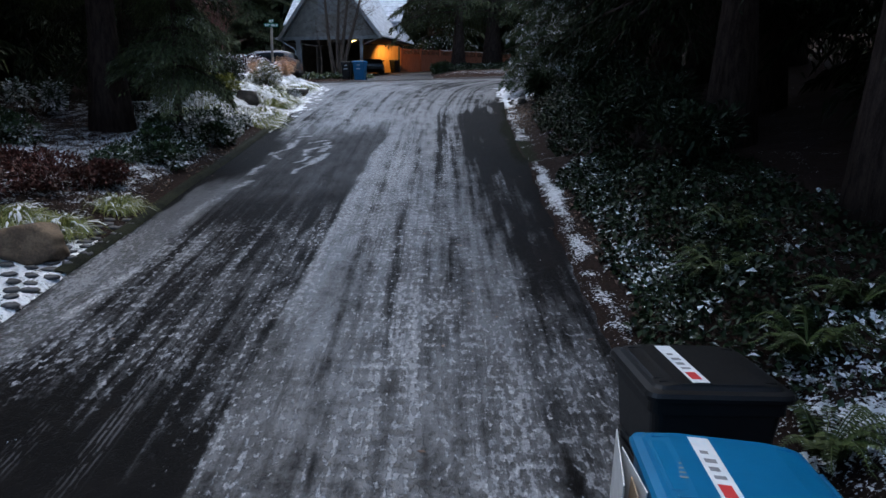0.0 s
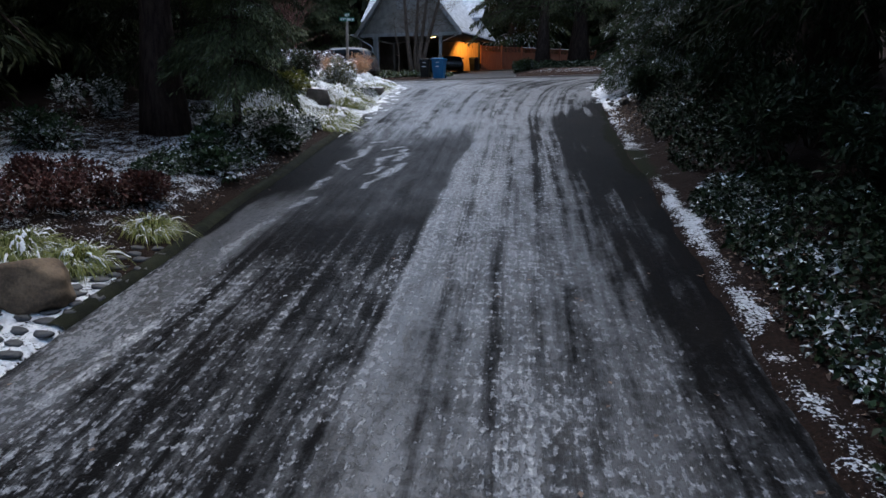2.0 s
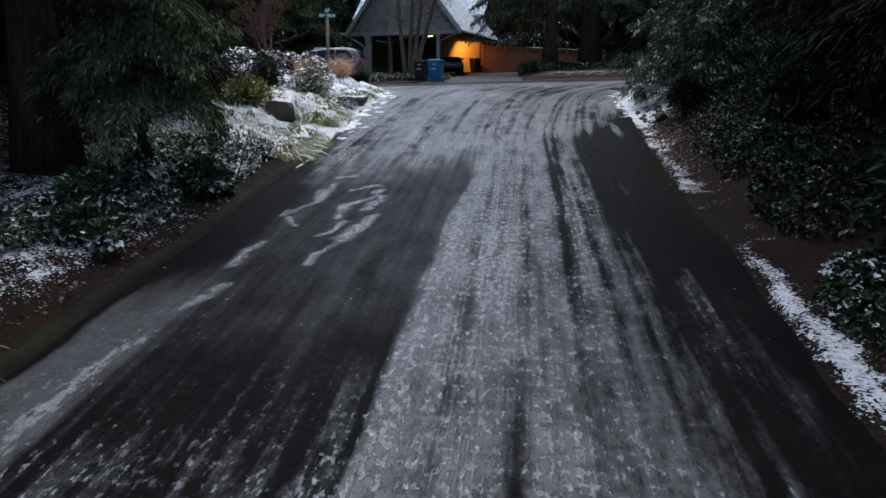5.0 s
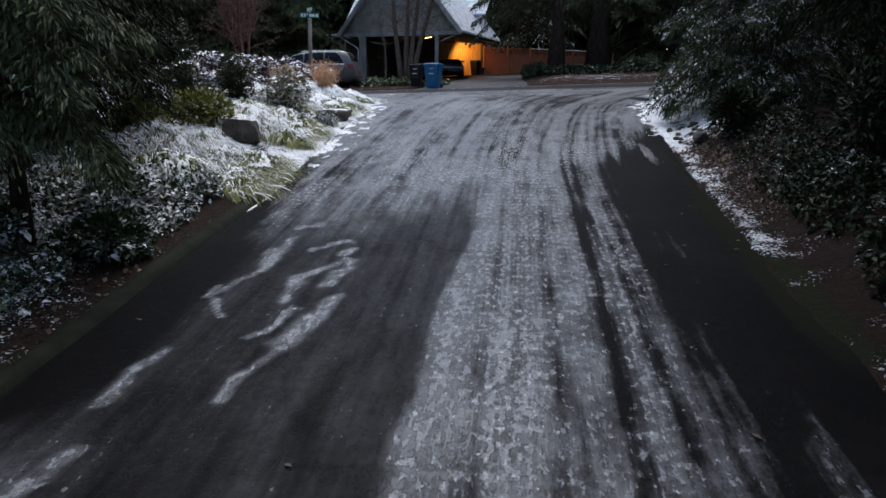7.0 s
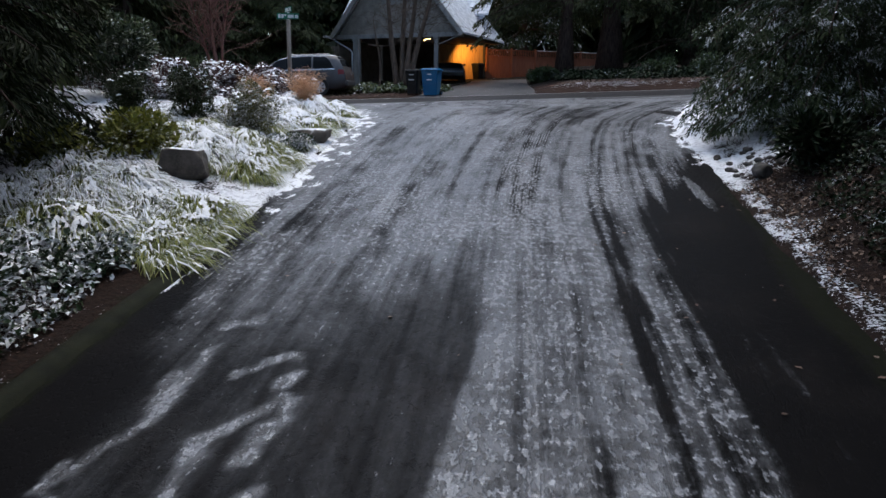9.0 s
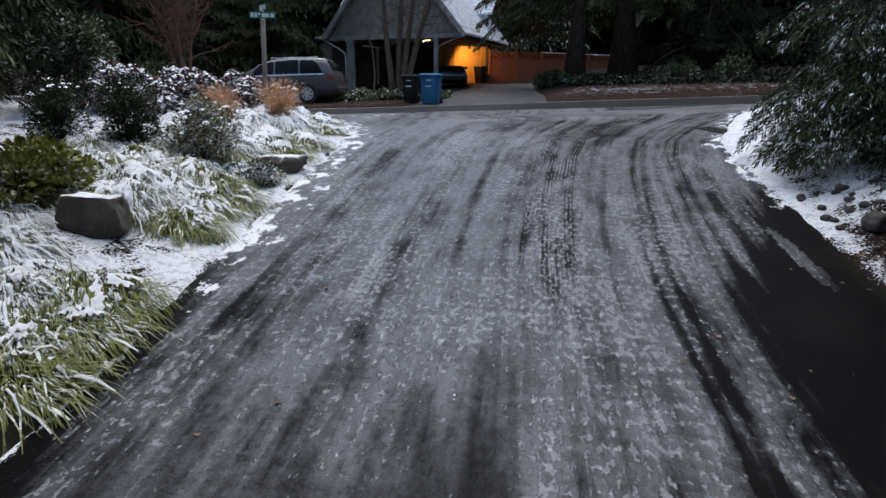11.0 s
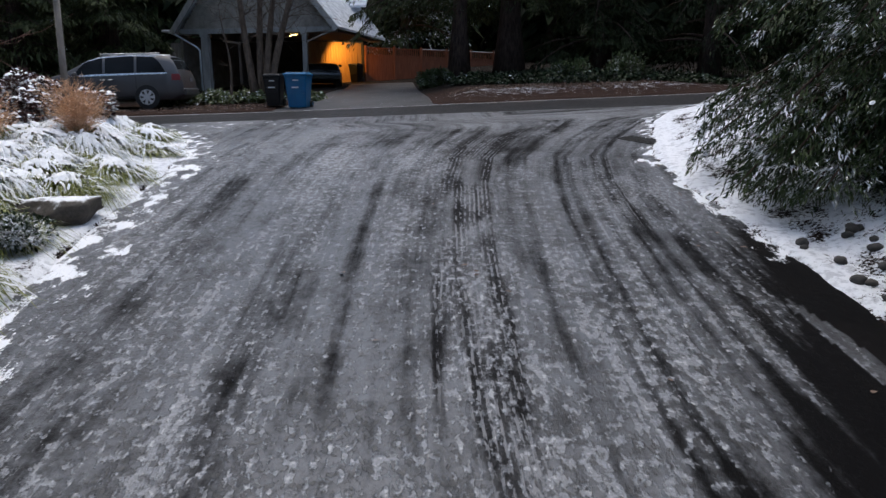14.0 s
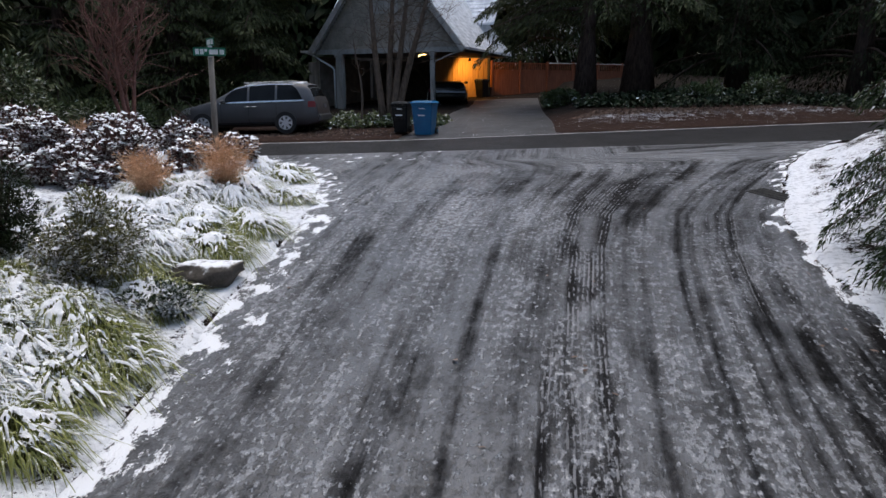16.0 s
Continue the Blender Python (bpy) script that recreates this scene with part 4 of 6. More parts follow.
conifer("cedar_tree", 5.3, 8.2, 23, 0.34, 3.2, 3.9, 110, 290, 25, M_CEDARSHADE, BANK, 0.40, 0.18)
conifer("cedar_tree", 6.6, 2.6, 18, 0.34, 2.4, 4.1, 80, 170, 29, M_CEDARSHADE, BANK, 0.5, 0.28)
conifer("cedar_tree", 10.4, 14.0, 18, 0.34, 0.6, 4.6, 80, 170, 26, M_CEDARSHADE, DARK, 0.5, 0.36)
conifer("cedar_tree", 10.5, 22.0, 18, 0.34, 0.6, 4.6, 80, 170, 27, M_CEDARSHADE, DARK, 0.5, 0.36)
conifer("cedar_tree", 10.6, 6.0, 18, 0.34, 0.6, 4.6, 80, 170, 35, M_CEDARSHADE, DARK, 0.5, 0.36)
conifer("cedar_tree", 9.2, 33.0, 17, 0.30, 0.6, 3.4, 80, 165, 28, M_CEDARSHADE, "dark cedar by the street corner", 0.5, 0.34)
# added canopy: unseen high boughs that block the sky over the lane's right side
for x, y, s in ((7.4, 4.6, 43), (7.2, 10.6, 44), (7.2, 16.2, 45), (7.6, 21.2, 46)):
    conifer("cedar_tree", x, y, 24, 0.36, 7.2, 6.6, 80, 250, s, M_CEDARSHADE, "cedar added as a shade canopy, its boughs unseen high over the lane", 0.3, 0.38, sector=math.pi)
conifer("fir_tree", 1.15, 53.2, 22, 0.38, 3.7, 4.6, 90, 430, 31, M_CEDARLIFT, "tall fir with a bare dark trunk beside the fence", 0.5, 0.22, sector=math.pi)
conifer("fir_tree", 3.7, 54.8, 24, 0.55, 4.0, 4.6, 90, 380, 32, M_CEDARLIFT, "tall fir with a thick bare dark trunk beside the fence", 0.5, 0.24)
conifer("fir_tree", 8.3, 55.0, 20, 0.4, 1.5, 4.2, 80, 360, 33, M_CEDARSHADE, "dark fir across the street", 0.5, 0.24)
conifer("fir_tree", 13.0, 53.0, 20, 0.4, 1.0, 4.4, 80, 360, 34, M_CEDARSHADE, "dark fir across the street", 0.5, 0.24)
conifer("fir_tree", 18.0, 50.0, 20, 0.4, 1.0, 4.4, 80, 300, 41, M_CEDARSHADE, "dark fir across the street", 0.5, 0.28)
conifer("fir_tree", -13.2, 49.8, 17, 0.3, 0.5, 2.7, 90, 420, 36, M_CEDARLIFT, "dense dark fir beside the house", 0.45, 0.22)
conifer("fir_tree", -14.0, 50.6, 19, 0.3, 3.5, 3.0, 90, 300, 47, M_CEDARLIFT, "tall dark fir overhanging the roof", 0.35, 0.24, sector=-0.3)
conifer("fir_tree", -16.6, 48.9, 16, 0.3, 0.4, 2.8, 90, 290, 37, M_CEDARLIFT, "dense dark fir behind the parked van", 0.45, 0.24)
conifer("fir_tree", -20.8, 47.5, 16, 0.3, 0.4, 3.3, 90, 165, 38, M_CEDARLIFT, "dense dark fir behind the parked van", 0.45, 0.4)
conifer("fir_tree", -18.5, 53.0, 19, 0.3, 0.4, 3.6, 90, 165, 42, M_CEDARLIFT, "dense dark fir behind the parked van", 0.45, 0.4)
conifer("fir_tree", -19.5, 39.0, 15, 0.3, 0.8, 3.2, 80, 165, 39, M_CEDARLIFT, "dense dark fir beside the street", 0.45, 0.4)
conifer("fir_tree", -1.2, 69.5, 22, 0.4, 3, 4.5, 80, 165, 40, M_CEDARSNOW, "snow-dusted fir rising behind the roof", 0.45, 0.4)
woods()
bare_tree("street_maple", -6.75, 46.3, ((-0.22, 0, -1.15, 0.2), (0.0, 0.1, 0.0, 0.1), (0.16, -0.1, 0.75, 0.3), (0.26, 0, 2.1, -0.1)), "bare multi-stemmed maple with mossy grey bark in the ivy bed", M_MAPLE, 4, 7.5, 150, 1.5, 0.6, 0.12)
bare_tree("sapling", -7.75, 45.6, ((0, 0, -0.15, 0.05),), "thin bare sapling in the ivy bed", M_MAPLE, 6, 3.4, 9, 0.5, 0.6, 0.045)
bare_tree("japanese_maple", -10.9, 35.3, ((-0.02, 0, -1.0, 0.1), (0.02, 0, 0.9, 0.2), (0, 0.02, -0.25, 0.6), (0, -0.02, 0.3, -0.5)), "bare reddish Japanese maple behind the snowy shrubs", M_REDTWIG, 8, 4.4, 150, 1.1, 1.7, 0.05)


# ---- house across the street ----
HOUSE = pose(-6.07, 53.9, ground_z(-7, 53.9) - 0.02, 0, 0, -14.4)


def build_house():
    house = base("house", HOUSE, "grey shingled house with a steep gable over an open carport", "house")
    apex, ex_r, ex_l, ez = Vector((-2.45, 0, 8.05)), 1.70, -6.45, 2.92
    # gable wall of shingle courses
    g = Bunch()
    rows, hh = 29, 0.165
    for r in range(rows):
        z0 = 2.90 + r * hh
        z1 = min(z0 + hh + 0.02, 7.9)
        t = (z0 - ez) / (apex.z - ez)
        x0, x1 = ex_l + 0.35 + (apex.x - ex_l - 0.35) * t, ex_r - 0.35 + (apex.x - ex_r + 0.35) * t
        if x1 - x0 < 0.15:
            break
        v = [(x0, -0.035, z0), (x1, -0.035, z0), (x1, 0.0, z1), (x0, 0.0, z1), (x0, 0.14, z0), (x1, 0.14, z0), (x1, 0.14, z1), (x0, 0.14, z1)]
        g.add(v, [(0, 1, 2, 3), (5, 4, 7, 6), (0, 4, 5, 1), (3, 2, 6, 7), (0, 3, 7, 4), (1, 5, 6, 2)])
    tagged(g.make("gable_wall", M_GREYWALL, house, False), kind="stuff")
    # attic window with a boarded vent in the gable
    win = box_part("vent_window", (-3.35, -0.07, 4.5, -1.75, -0.03, 5.9), M_GREYTRIM, house, 0.01, "grey board panel high in the gable")
    for k in range(7):
        box_part("batten", (-3.30 + k * 0.235, -0.10, 4.52, -3.26 + k * 0.235, -0.07, 5.88), M_GREYTRIM, win)
    box_part("beam", (ex_l + 0.1, -0.06, 2.66, ex_r - 0.1, 0.16, 2.89), M_GREYTRIM, house, 0.012)
    # roof planes with shingle courses under thin snow
    for sx, ex in ((1, ex_r), (-1, ex_l)):
        rf = Bunch()
        run, rise = abs(ex - apex.x) + 0.12, apex.z - ez + 0.12
        n = 30
        for r in range(n):
            a, b = r / n, (r + 1.15) / n
            xa, xb = ex + sx * 0.12 - sx * run * a, ex + sx * 0.12 - sx * run * min(b, 1)
            za, zb = ez - 0.12 + rise * a + 0.06, ez - 0.12 + rise * min(b, 1) + 0.03
            v = [(xa, -0.45, za), (xa, 7.6, za), (xb, 7.6, zb), (xb, -0.45, zb)]
            v += [(p[0], p[1], p[2] - 0.12) for p in v]
            rf.add(v, [(0, 1, 2, 3), (7, 6, 5, 4), (0, 4, 5, 1), (1, 5, 6, 2), (2, 6, 7, 3), (3, 7, 4, 0)])
        tagged(rf.make("roof", M_ROOFSNOW, house, False, "steep shingle roof under thin snow"), kind="stuff")
        ln = math.hypot(run, rise)
        ang = math.degrees(math.atan2(rise, run))
        bm = bmesh.new()
        add_box(bm, 0, -0.52, -0.26, ln, -0.44, 0.0, 0.01)
        bmesh.ops.transform(bm, matrix=pose(ex + sx * 0.14, 0, ez - 0.14, 0, -ang if sx < 0 else ang - 180, 0) if sx < 0 else Matrix.Translation((ex + 0.14, 0, ez - 0.14)) @ Matrix.Rotation(radians(ang - 180), 4, "Y") @ Matrix.Scale(-1, 4, (0, 0, 1)), verts=bm.verts)
        bmesh.ops.recalc_face_normals(bm, faces=bm.faces)
        part("bargeboard", bm, M_GREYTRIM, house)
    # rear main roof, ridge along the street
    rr = Bunch()
    for r in range(26):
        a, b = r / 26, (r + 1.12) / 26
        v = [(-8.8, 5.0 + 5.5 * a, 4.35 + 5.6 * a + 0.05), (1.5, 5.0 + 5.5 * a, 4.35 + 5.6 * a + 0.05), (1.5, 5.0 + 5.5 * b, 4.35 + 5.6 * b), (-8.8, 5.0 + 5.5 * b, 4.35 + 5.6 * b)]
        v += [(p[0], p[1], p[2] - 0.12) for p in v]
        rr.add(v, [(0, 1, 2, 3), (7, 6, 5, 4), (0, 4, 5, 1), (1, 5, 6, 2), (2, 6, 7, 3), (3, 7, 4, 0)])
    tagged(rr.make("roof", M_ROOFSNOW, house, False, "main shingle roof under thin snow"), kind="stuff")
    box_part("rear_wall", (-8.6, 8.6, -0.1, -1.6, 8.8, 6.6), M_GREYWALL, house)
    # posts
    for x, w in ((-5.07, 0.34), (0.0, 0.20)):
        box_part("post", (x - w / 2, -0.08, -0.1, x + w / 2, -0.08 + w, 2.66), M_GREYTRIM, house, 0.012)
        box_part("post_cap", (x - w / 2 - 0.05, -0.12, 2.52, x + w / 2 + 0.05, -0.04 + w, 2.657), M_GREYTRIM, house, 0.01)
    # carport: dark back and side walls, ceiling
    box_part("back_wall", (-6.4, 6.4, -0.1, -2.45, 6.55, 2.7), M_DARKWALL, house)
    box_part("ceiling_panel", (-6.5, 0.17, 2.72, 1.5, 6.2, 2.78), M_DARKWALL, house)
    side = box_part("side_wall", (-6.6, 0.4, -0.1, -6.45, 6.2, 2.6), M_GREYWALL, house)
    for k in range(5):
        box_part("board", (-7.6 + k * 0.2, 1.2, -0.1, -7.42 + k * 0.2, 1.25, 2.35), M_GREYTRIM, side)
    # downpipe and gutter on the far side
    v, f = tube([(-6.85, -0.3, 2.78), (-6.5, -0.25, 2.66), (-5.45, -0.12, 2.05), (-5.30, -0.12, 1.9), (-5.30, -0.12, 0.0)], [0.045] * 5, 8)
    mesh_ob("downpipe", [tuple(p) for p in v], f, M_WHITEMETAL, house, True, "pale metal downpipe")
    box_part("gutter", (-7.1, -0.35, 2.76, -6.6, 2.0, 2.86), M_WHITEMETAL, house, 0.01)
    v, f = tube([(1.50, -0.12, 2.70), (0.9, -0.12, 2.52), (0.2, -0.10, 2.24), (0.14, -0.1, 2.1), (0.14, -0.1, 0.0)], [0.035] * 5, 8)
    mesh_ob("downpipe", [tuple(p) for p in v], f, M_GREYTRIM, house, True)
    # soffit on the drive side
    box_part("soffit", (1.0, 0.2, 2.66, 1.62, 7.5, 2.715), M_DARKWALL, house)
    return house


def build_drive_wall():
    """Stained board wall at the back of the drive, lit by the lamp under the eave."""
    a, b = Vector((-6.9, 60.1)), Vector((-3.84, 62.1))
    d = b - a
    z0 = ground_z(-5.5, 57) - 0.1
    wall = base("board_wall", pose(a.x, a.y, z0, 0, 0, math.degrees(math.atan2(d.y, d.x))), "stained cedar board wall lit orange by the eave lamp", "wall")
    n, L = 22, d.length
    for k in range(n):
        x0 = k * L / n
        ob = box_part("board", (x0 + 0.004, 0.0, 0.0, x0 + L / n - 0.004, 0.03, 2.55), M_CEDARWALL, wall, 0.004)
        if k % 2 == 0:
            box_part("batten", (x0 - 0.025, -0.028, 0.0, x0 + 0.025, -0.001, 2.55), M_CEDARWALL, wall)
    box_part("sheathing", (0, 0.033, 0, L, 0.12, 2.6), M_DARKWALL, wall)
    box_part("corner_trim", (L - 0.02, -0.04, 0, L + 0.12, 0.12, 2.6), M_DARKWALL, wall)


def build_fence():
    a, b = Vector((-3.6, 62.1)), Vector((6.4, 69.5))
    d = b - a
    L = d.length
    fence = base("fence", pose(a.x, a.y, ground_z(-3, 62) - 0.05, 0, 0, math.degrees(math.atan2(d.y, d.x))), "brown board fence with a slatted top and snow on its rail", "fence")
    panels = 6
    for p in range(panels + 1):
        box_part("post", (p * L / panels - 0.06, -0.06, 0, p * L / panels + 0.06, 0.06, 2.08), M_FENCE, fence, 0.01)
    for p in range(panels):
        x0, x1 = p * L / panels + 0.065, (p + 1) * L / panels - 0.065
        for k in range(14):
            w = (x1 - x0) / 14
            box_part("board", (x0 + k * w + 0.004, -0.012, 0.05, x0 + (k + 1) * w - 0.004, 0.012 + 0.006 * (k % 2), 1.52), M_FENCE, fence)
        for k in range(13):
            w = (x1 - x0) / 13
            box_part("slat", (x0 + k * w + w * 0.25, -0.015, 1.57, x0 + k * w + w * 0.62, 0.015, 1.93), M_FENCE, fence)
        for z in (1.52, 1.93):
            rail = box_part("rail", (x0, -0.035, z, x1, 0.035, z + 0.05), M_FENCE, fence)
            if z > 1.6 and p > 1:
                box_part("snow_cap", (x0, -0.04, z + 0.052, x1, 0.04, z + 0.085), M_SNOW, rail, 0.01, "thin line of snow")
    return fence


def build_lamp():
    m = HOUSE @ Matrix.Translation((-0.62, 0.25, 2.54))
    lamp = base("carport_lamp", m, "small lit lamp under the carport beam", "lamp")
    box_part("housing", (-0.18, -0.05, 0.05, 0.22, 0.07, 0.10), M_WHITEMETAL, lamp, 0.01)
    v, f = tube([(-0.20, 0, -0.05), (-0.17, 0, 0.0), (-0.08, 0, 0.025), (0.16, 0, 0.03)], [0.03, 0.022, 0.014, 0.014], 8)
    mesh_ob("bulb", [tuple(p) for p in v], f, M_LAMP, lamp, True, "glowing warm tube")
    e = base("eave_lamp", pose(-4.75, 60.10, ground_z(-5.5, 57) + 2.22), "small warm lamp under the eave before the board wall", "lamp")
    cyl_part("shade", (0, 0, 0.02), (0, 0, 0.16), 0.10, 0.05, M_DARKWALL, e, 14, "dark metal shade")
    li = new("carport_light", bpy.data.lights.new("carport_light", "SPOT"))
    li.data.shadow_soft_size, li.data.spot_size, li.data.spot_blend = 0.05, radians(165), 0.5
    li.data.energy, li.data.color = LAMP_POWER, (1.0, 0.46, 0.10)
    li.matrix_world = look((-4.75, 60.10, ground_z(-5.5, 57) + 2.15), (-3.9, 62.0, ground_z(-5.5, 57) + 0.9))


LAMP_POWER = 125
build_house()
build_drive_wall()
build_fence()
build_lamp()


# ---- wheeled bins ----
def ring(w, d, r, z, cx=0.0, cy=0.0, n=4):
    out = []
    for qx, qy, a0 in ((1, 1, 0), (-1, 1, 90), (-1, -1, 180), (1, -1, 270)):
        for k in range(n + 1):
            a = radians(a0 + 90 * k / n)
            out.append((cx + qx * (w / 2 - r) + r * math.cos(a), cy + qy * (d / 2 - r) + r * math.sin(a), z))
    return out


def loft(rings, close=True):
    n = len(rings[0])
    v = [p for rg in rings for p in rg]
    f = []
    for i in range(len(rings) - 1):
        for k in range(n):
            k2 = (k + 1) % n
            f.append((i * n + k, i * n + k2, (i + 1) * n + k2, (i + 1) * n + k))
    if close:
        f.append(tuple(range(n - 1, -1, -1)))
        f.append(tuple((len(rings) - 1) * n + k for k in range(n)))
    return v, f


def wheeled_bin(m, mat, height, width, depth, label, sticker=True, scrawl=False, bars=True, group="", ajar=0.0, stubby=False):
    """A wheeled refuse cart; its front looks along -x, the hinge is at +x."""
    b = base("wheeled_bin", m, label, "bin", group)
    h = height - 0.10
    v, f = loft([ring(depth * 0.72, width * 0.78, 0.05, 0.03, 0.02), ring(depth * 0.78, width * 0.84, 0.06, 0.30, 0.01), ring(depth * 0.92, width * 0.96, 0.06, h - 0.10), ring(depth * 0.92, width * 0.96, 0.06, h - 0.09), ring(depth * 0.97, width * 1.0, 0.06, h - 0.085), ring(depth * 0.97, width * 1.0, 0.06, h)])
    mesh_ob("body", v, f, mat, b)
    # lid with a raised panel, an overhanging lip and a rolled edge
    L, W = depth * 1.04, width * 1.07
    v, f = loft([ring(L, W, 0.07, h + 0.004), ring(L + 0.01, W + 0.01, 0.075, h + 0.03), ring(L - 0.015, W - 0.015, 0.07, h + 0.055), ring(L - 0.10, W - 0.09, 0.06, h + 0.066), ring(L - 0.13, W - 0.12, 0.055, h + 0.085), ring(L * 0.6, W * 0.84, 0.05, h + 0.100)])
    lid = mesh_ob("lid", v, f, mat, b)
    if ajar:
        hinge = Matrix.Translation((depth / 2, 0, h)) @ Matrix.Rotation(radians(ajar), 4, "Y") @ Matrix.Translation((-depth / 2, 0, -h))
        lid.matrix_basis = hinge
    for s in (-1, 1):
        box_part("lid_rib", (-L * 0.40, s * W * 0.36 - 0.012, h + 0.088, L * 0.40, s * W * 0.36 + 0.012, h + 0.100), mat, lid, 0.004)
    box_part("lid_recess", (-L * 0.42, -W * 0.30, h + 0.084, -L * 0.20, W * 0.30, h + 0.096), mat, lid, 0.006)
    if sticker:
        s = box_part("label", (-L * 0.19, -W * 0.40, h + 0.1015, -L * 0.07, W * 0.38, h + 0.1035), M_STICKER, lid, 0, "white sticker with a red block", Matrix.Identity(4))
        box_part("print_block", (-L * 0.17, -W * 0.34, h + 0.1037, -L * 0.10, -W * 0.20, h + 0.1043), M_RED, s)
        for k, (y0, y1, x1) in enumerate(((-0.14, -0.10, 0.03), (-0.05, 0.0, 0.02), (0.05, 0.10, 0.03), (0.16, 0.20, 0.01))):
            box_part("print_bar", (-L * 0.165, W * y0, h + 0.1037, L * (x1 - 0.13), W * y1, h + 0.1043), M_GREYPRINT, s)
    if scrawl:
        for k in range(4):
            box_part("chalk_bar", (-L * 0.35 + 0.010 * k, -W * 0.16 + k * 0.045, h + 0.0985, -L * 0.25 + 0.010 * k, -W * 0.142 + k * 0.045, h + 0.0995), M_GREYPRINT, lid)
    # handle, axle, wheels
    v, f = tube([(depth * 0.50, -width * 0.34, h - 0.06), (depth * 0.60, -width * 0.34, h - 0.02), (depth * 0.60, width * 0.34, h - 0.02), (depth * 0.50, width * 0.34, h - 0.06)], [0.016] * 4, 8)
    mesh_ob("handle", [tuple(p) for p in v], f, mat, b, True)
    for s in (-1, 1):
        v, f = tube([(depth * 0.34, s * width * 0.40, 0.125), (depth * 0.34, s * width * 0.50, 0.125)], [0.125, 0.125], 16)
        w = mesh_ob("wheel", [tuple(p) for p in v], f, M_TYRE, b)
        v, f = tube([(depth * 0.34, s * width * 0.505, 0.125), (depth * 0.34, s * width * 0.512, 0.125)], [0.05, 0.05], 10)
        mesh_ob("hub", [tuple(p) for p in v], f, mat, w)
    if bars:
        for z0, z1, y1 in ((h * 0.62, h * 0.66, 0.12), (h * 0.84, h * 0.87, 0.08)):
            xf = -depth * (0.39 + 0.075 * (z0 / h)) - 0.004
            box_part("print_bar", (xf - 0.012, -0.10, z0, xf + 0.012, y1, z1), M_STICKER, b)
    # cross ribs on the body's front
    for z in (h * 0.45, h * 0.52):
        xf = -depth * (0.39 + 0.06 * (z / h))
        box_part("front_rib", (xf - 0.012, -width * 0.34, z, xf + 0.02, width * 0.34, z + 0.025), mat, b, 0.005)
    return b


def on_lane_z(x, y):
    return float(grade(x, y)) + 0.012


wheeled_bin(pose(1.61, 4.30, on_lane_z(1.66, 4.35) - 0.02, 0, 3, 4), M_BLACKBIN, 1.12, 0.77, 0.90, "black wheeled refuse bin with a sticker, at the lane's edge", bars=False, group="bins by the lane")
wheeled_bin(pose(1.42, 3.18, on_lane_z(1.49, 3.28) - 0.03, 0, 3, -4), M_BLUEBIN, 1.12, 0.77, 0.90, "blue wheeled recycling bin, overfull, its lid propped on cardboard", scrawl=True, bars=False, group="bins by the lane", ajar=2)


def cardboard_sheet(m, w, h, mat, label):
    bm = bmesh.new()
    add_box(bm, -w / 2, -0.004, 0, w / 2, 0.004, h, 0.001)
    ob = part("cardboard_sheet", bm, mat)
    ob.matrix_world = m
    return tagged(ob, label, "cardboard")


zb = on_lane_z(1.49, 3.28)
cardboard_sheet(pose(0.94, 3.44, zb + 0.62, 0, -14, 82), 0.42, 0.50, M_PAPER, "pale cardboard sheet sticking out of the blue bin")
cardboard_sheet(pose(0.97, 3.32, zb + 0.62, 0, -9, 96), 0.36, 0.46, M_PAPER, "pale cardboard sheet sticking out of the blue bin")
cardboard_sheet(pose(0.95, 3.14, zb + 0.60, 0, -12, 88), 0.30, 0.44, M_CARTON, "brown cardboard flap sticking out of the blue bin")
wheeled_bin(pose(-4.95, 42.95, float(terrain(-4.95, 42.9)) + 0.06, 0, 0, 82), M_BLUEBIN, 1.13, 0.72, 0.86, "blue wheeled recycling bin beside the street", False, group="bins beside the street")
wheeled_bin(pose(-5.75, 43.05, float(terrain(-5.75, 43.05)), 0, 0, 84), M_BLACKBIN, 1.04, 0.56, 0.66, "black wheeled refuse bin beside the street", False, group="bins beside the street")
wheeled_bin(pose(-4.12, 61.1, float(grade(-4.1, 61.1)) + 0.01, 0, 0, 60), M_BLACKBIN, 1.08, 0.6, 0.74, "dark wheeled bin against the lit board wall", False, bars=False, group="bins by the house")


# ---- cars ----
TOP = ([0, 0.03, 0.25, 1.05, 1.35, 2.15, 2.6, 3.4, 4.4, 4.72, 4.86, 5.04, 5.10, 5.15], [0.50, 0.72, 0.88, 1.06, 1.14, 1.58, 1.69, 1.735, 1.70, 1.64, 1.50, 1.06, 0.92, 0.50])


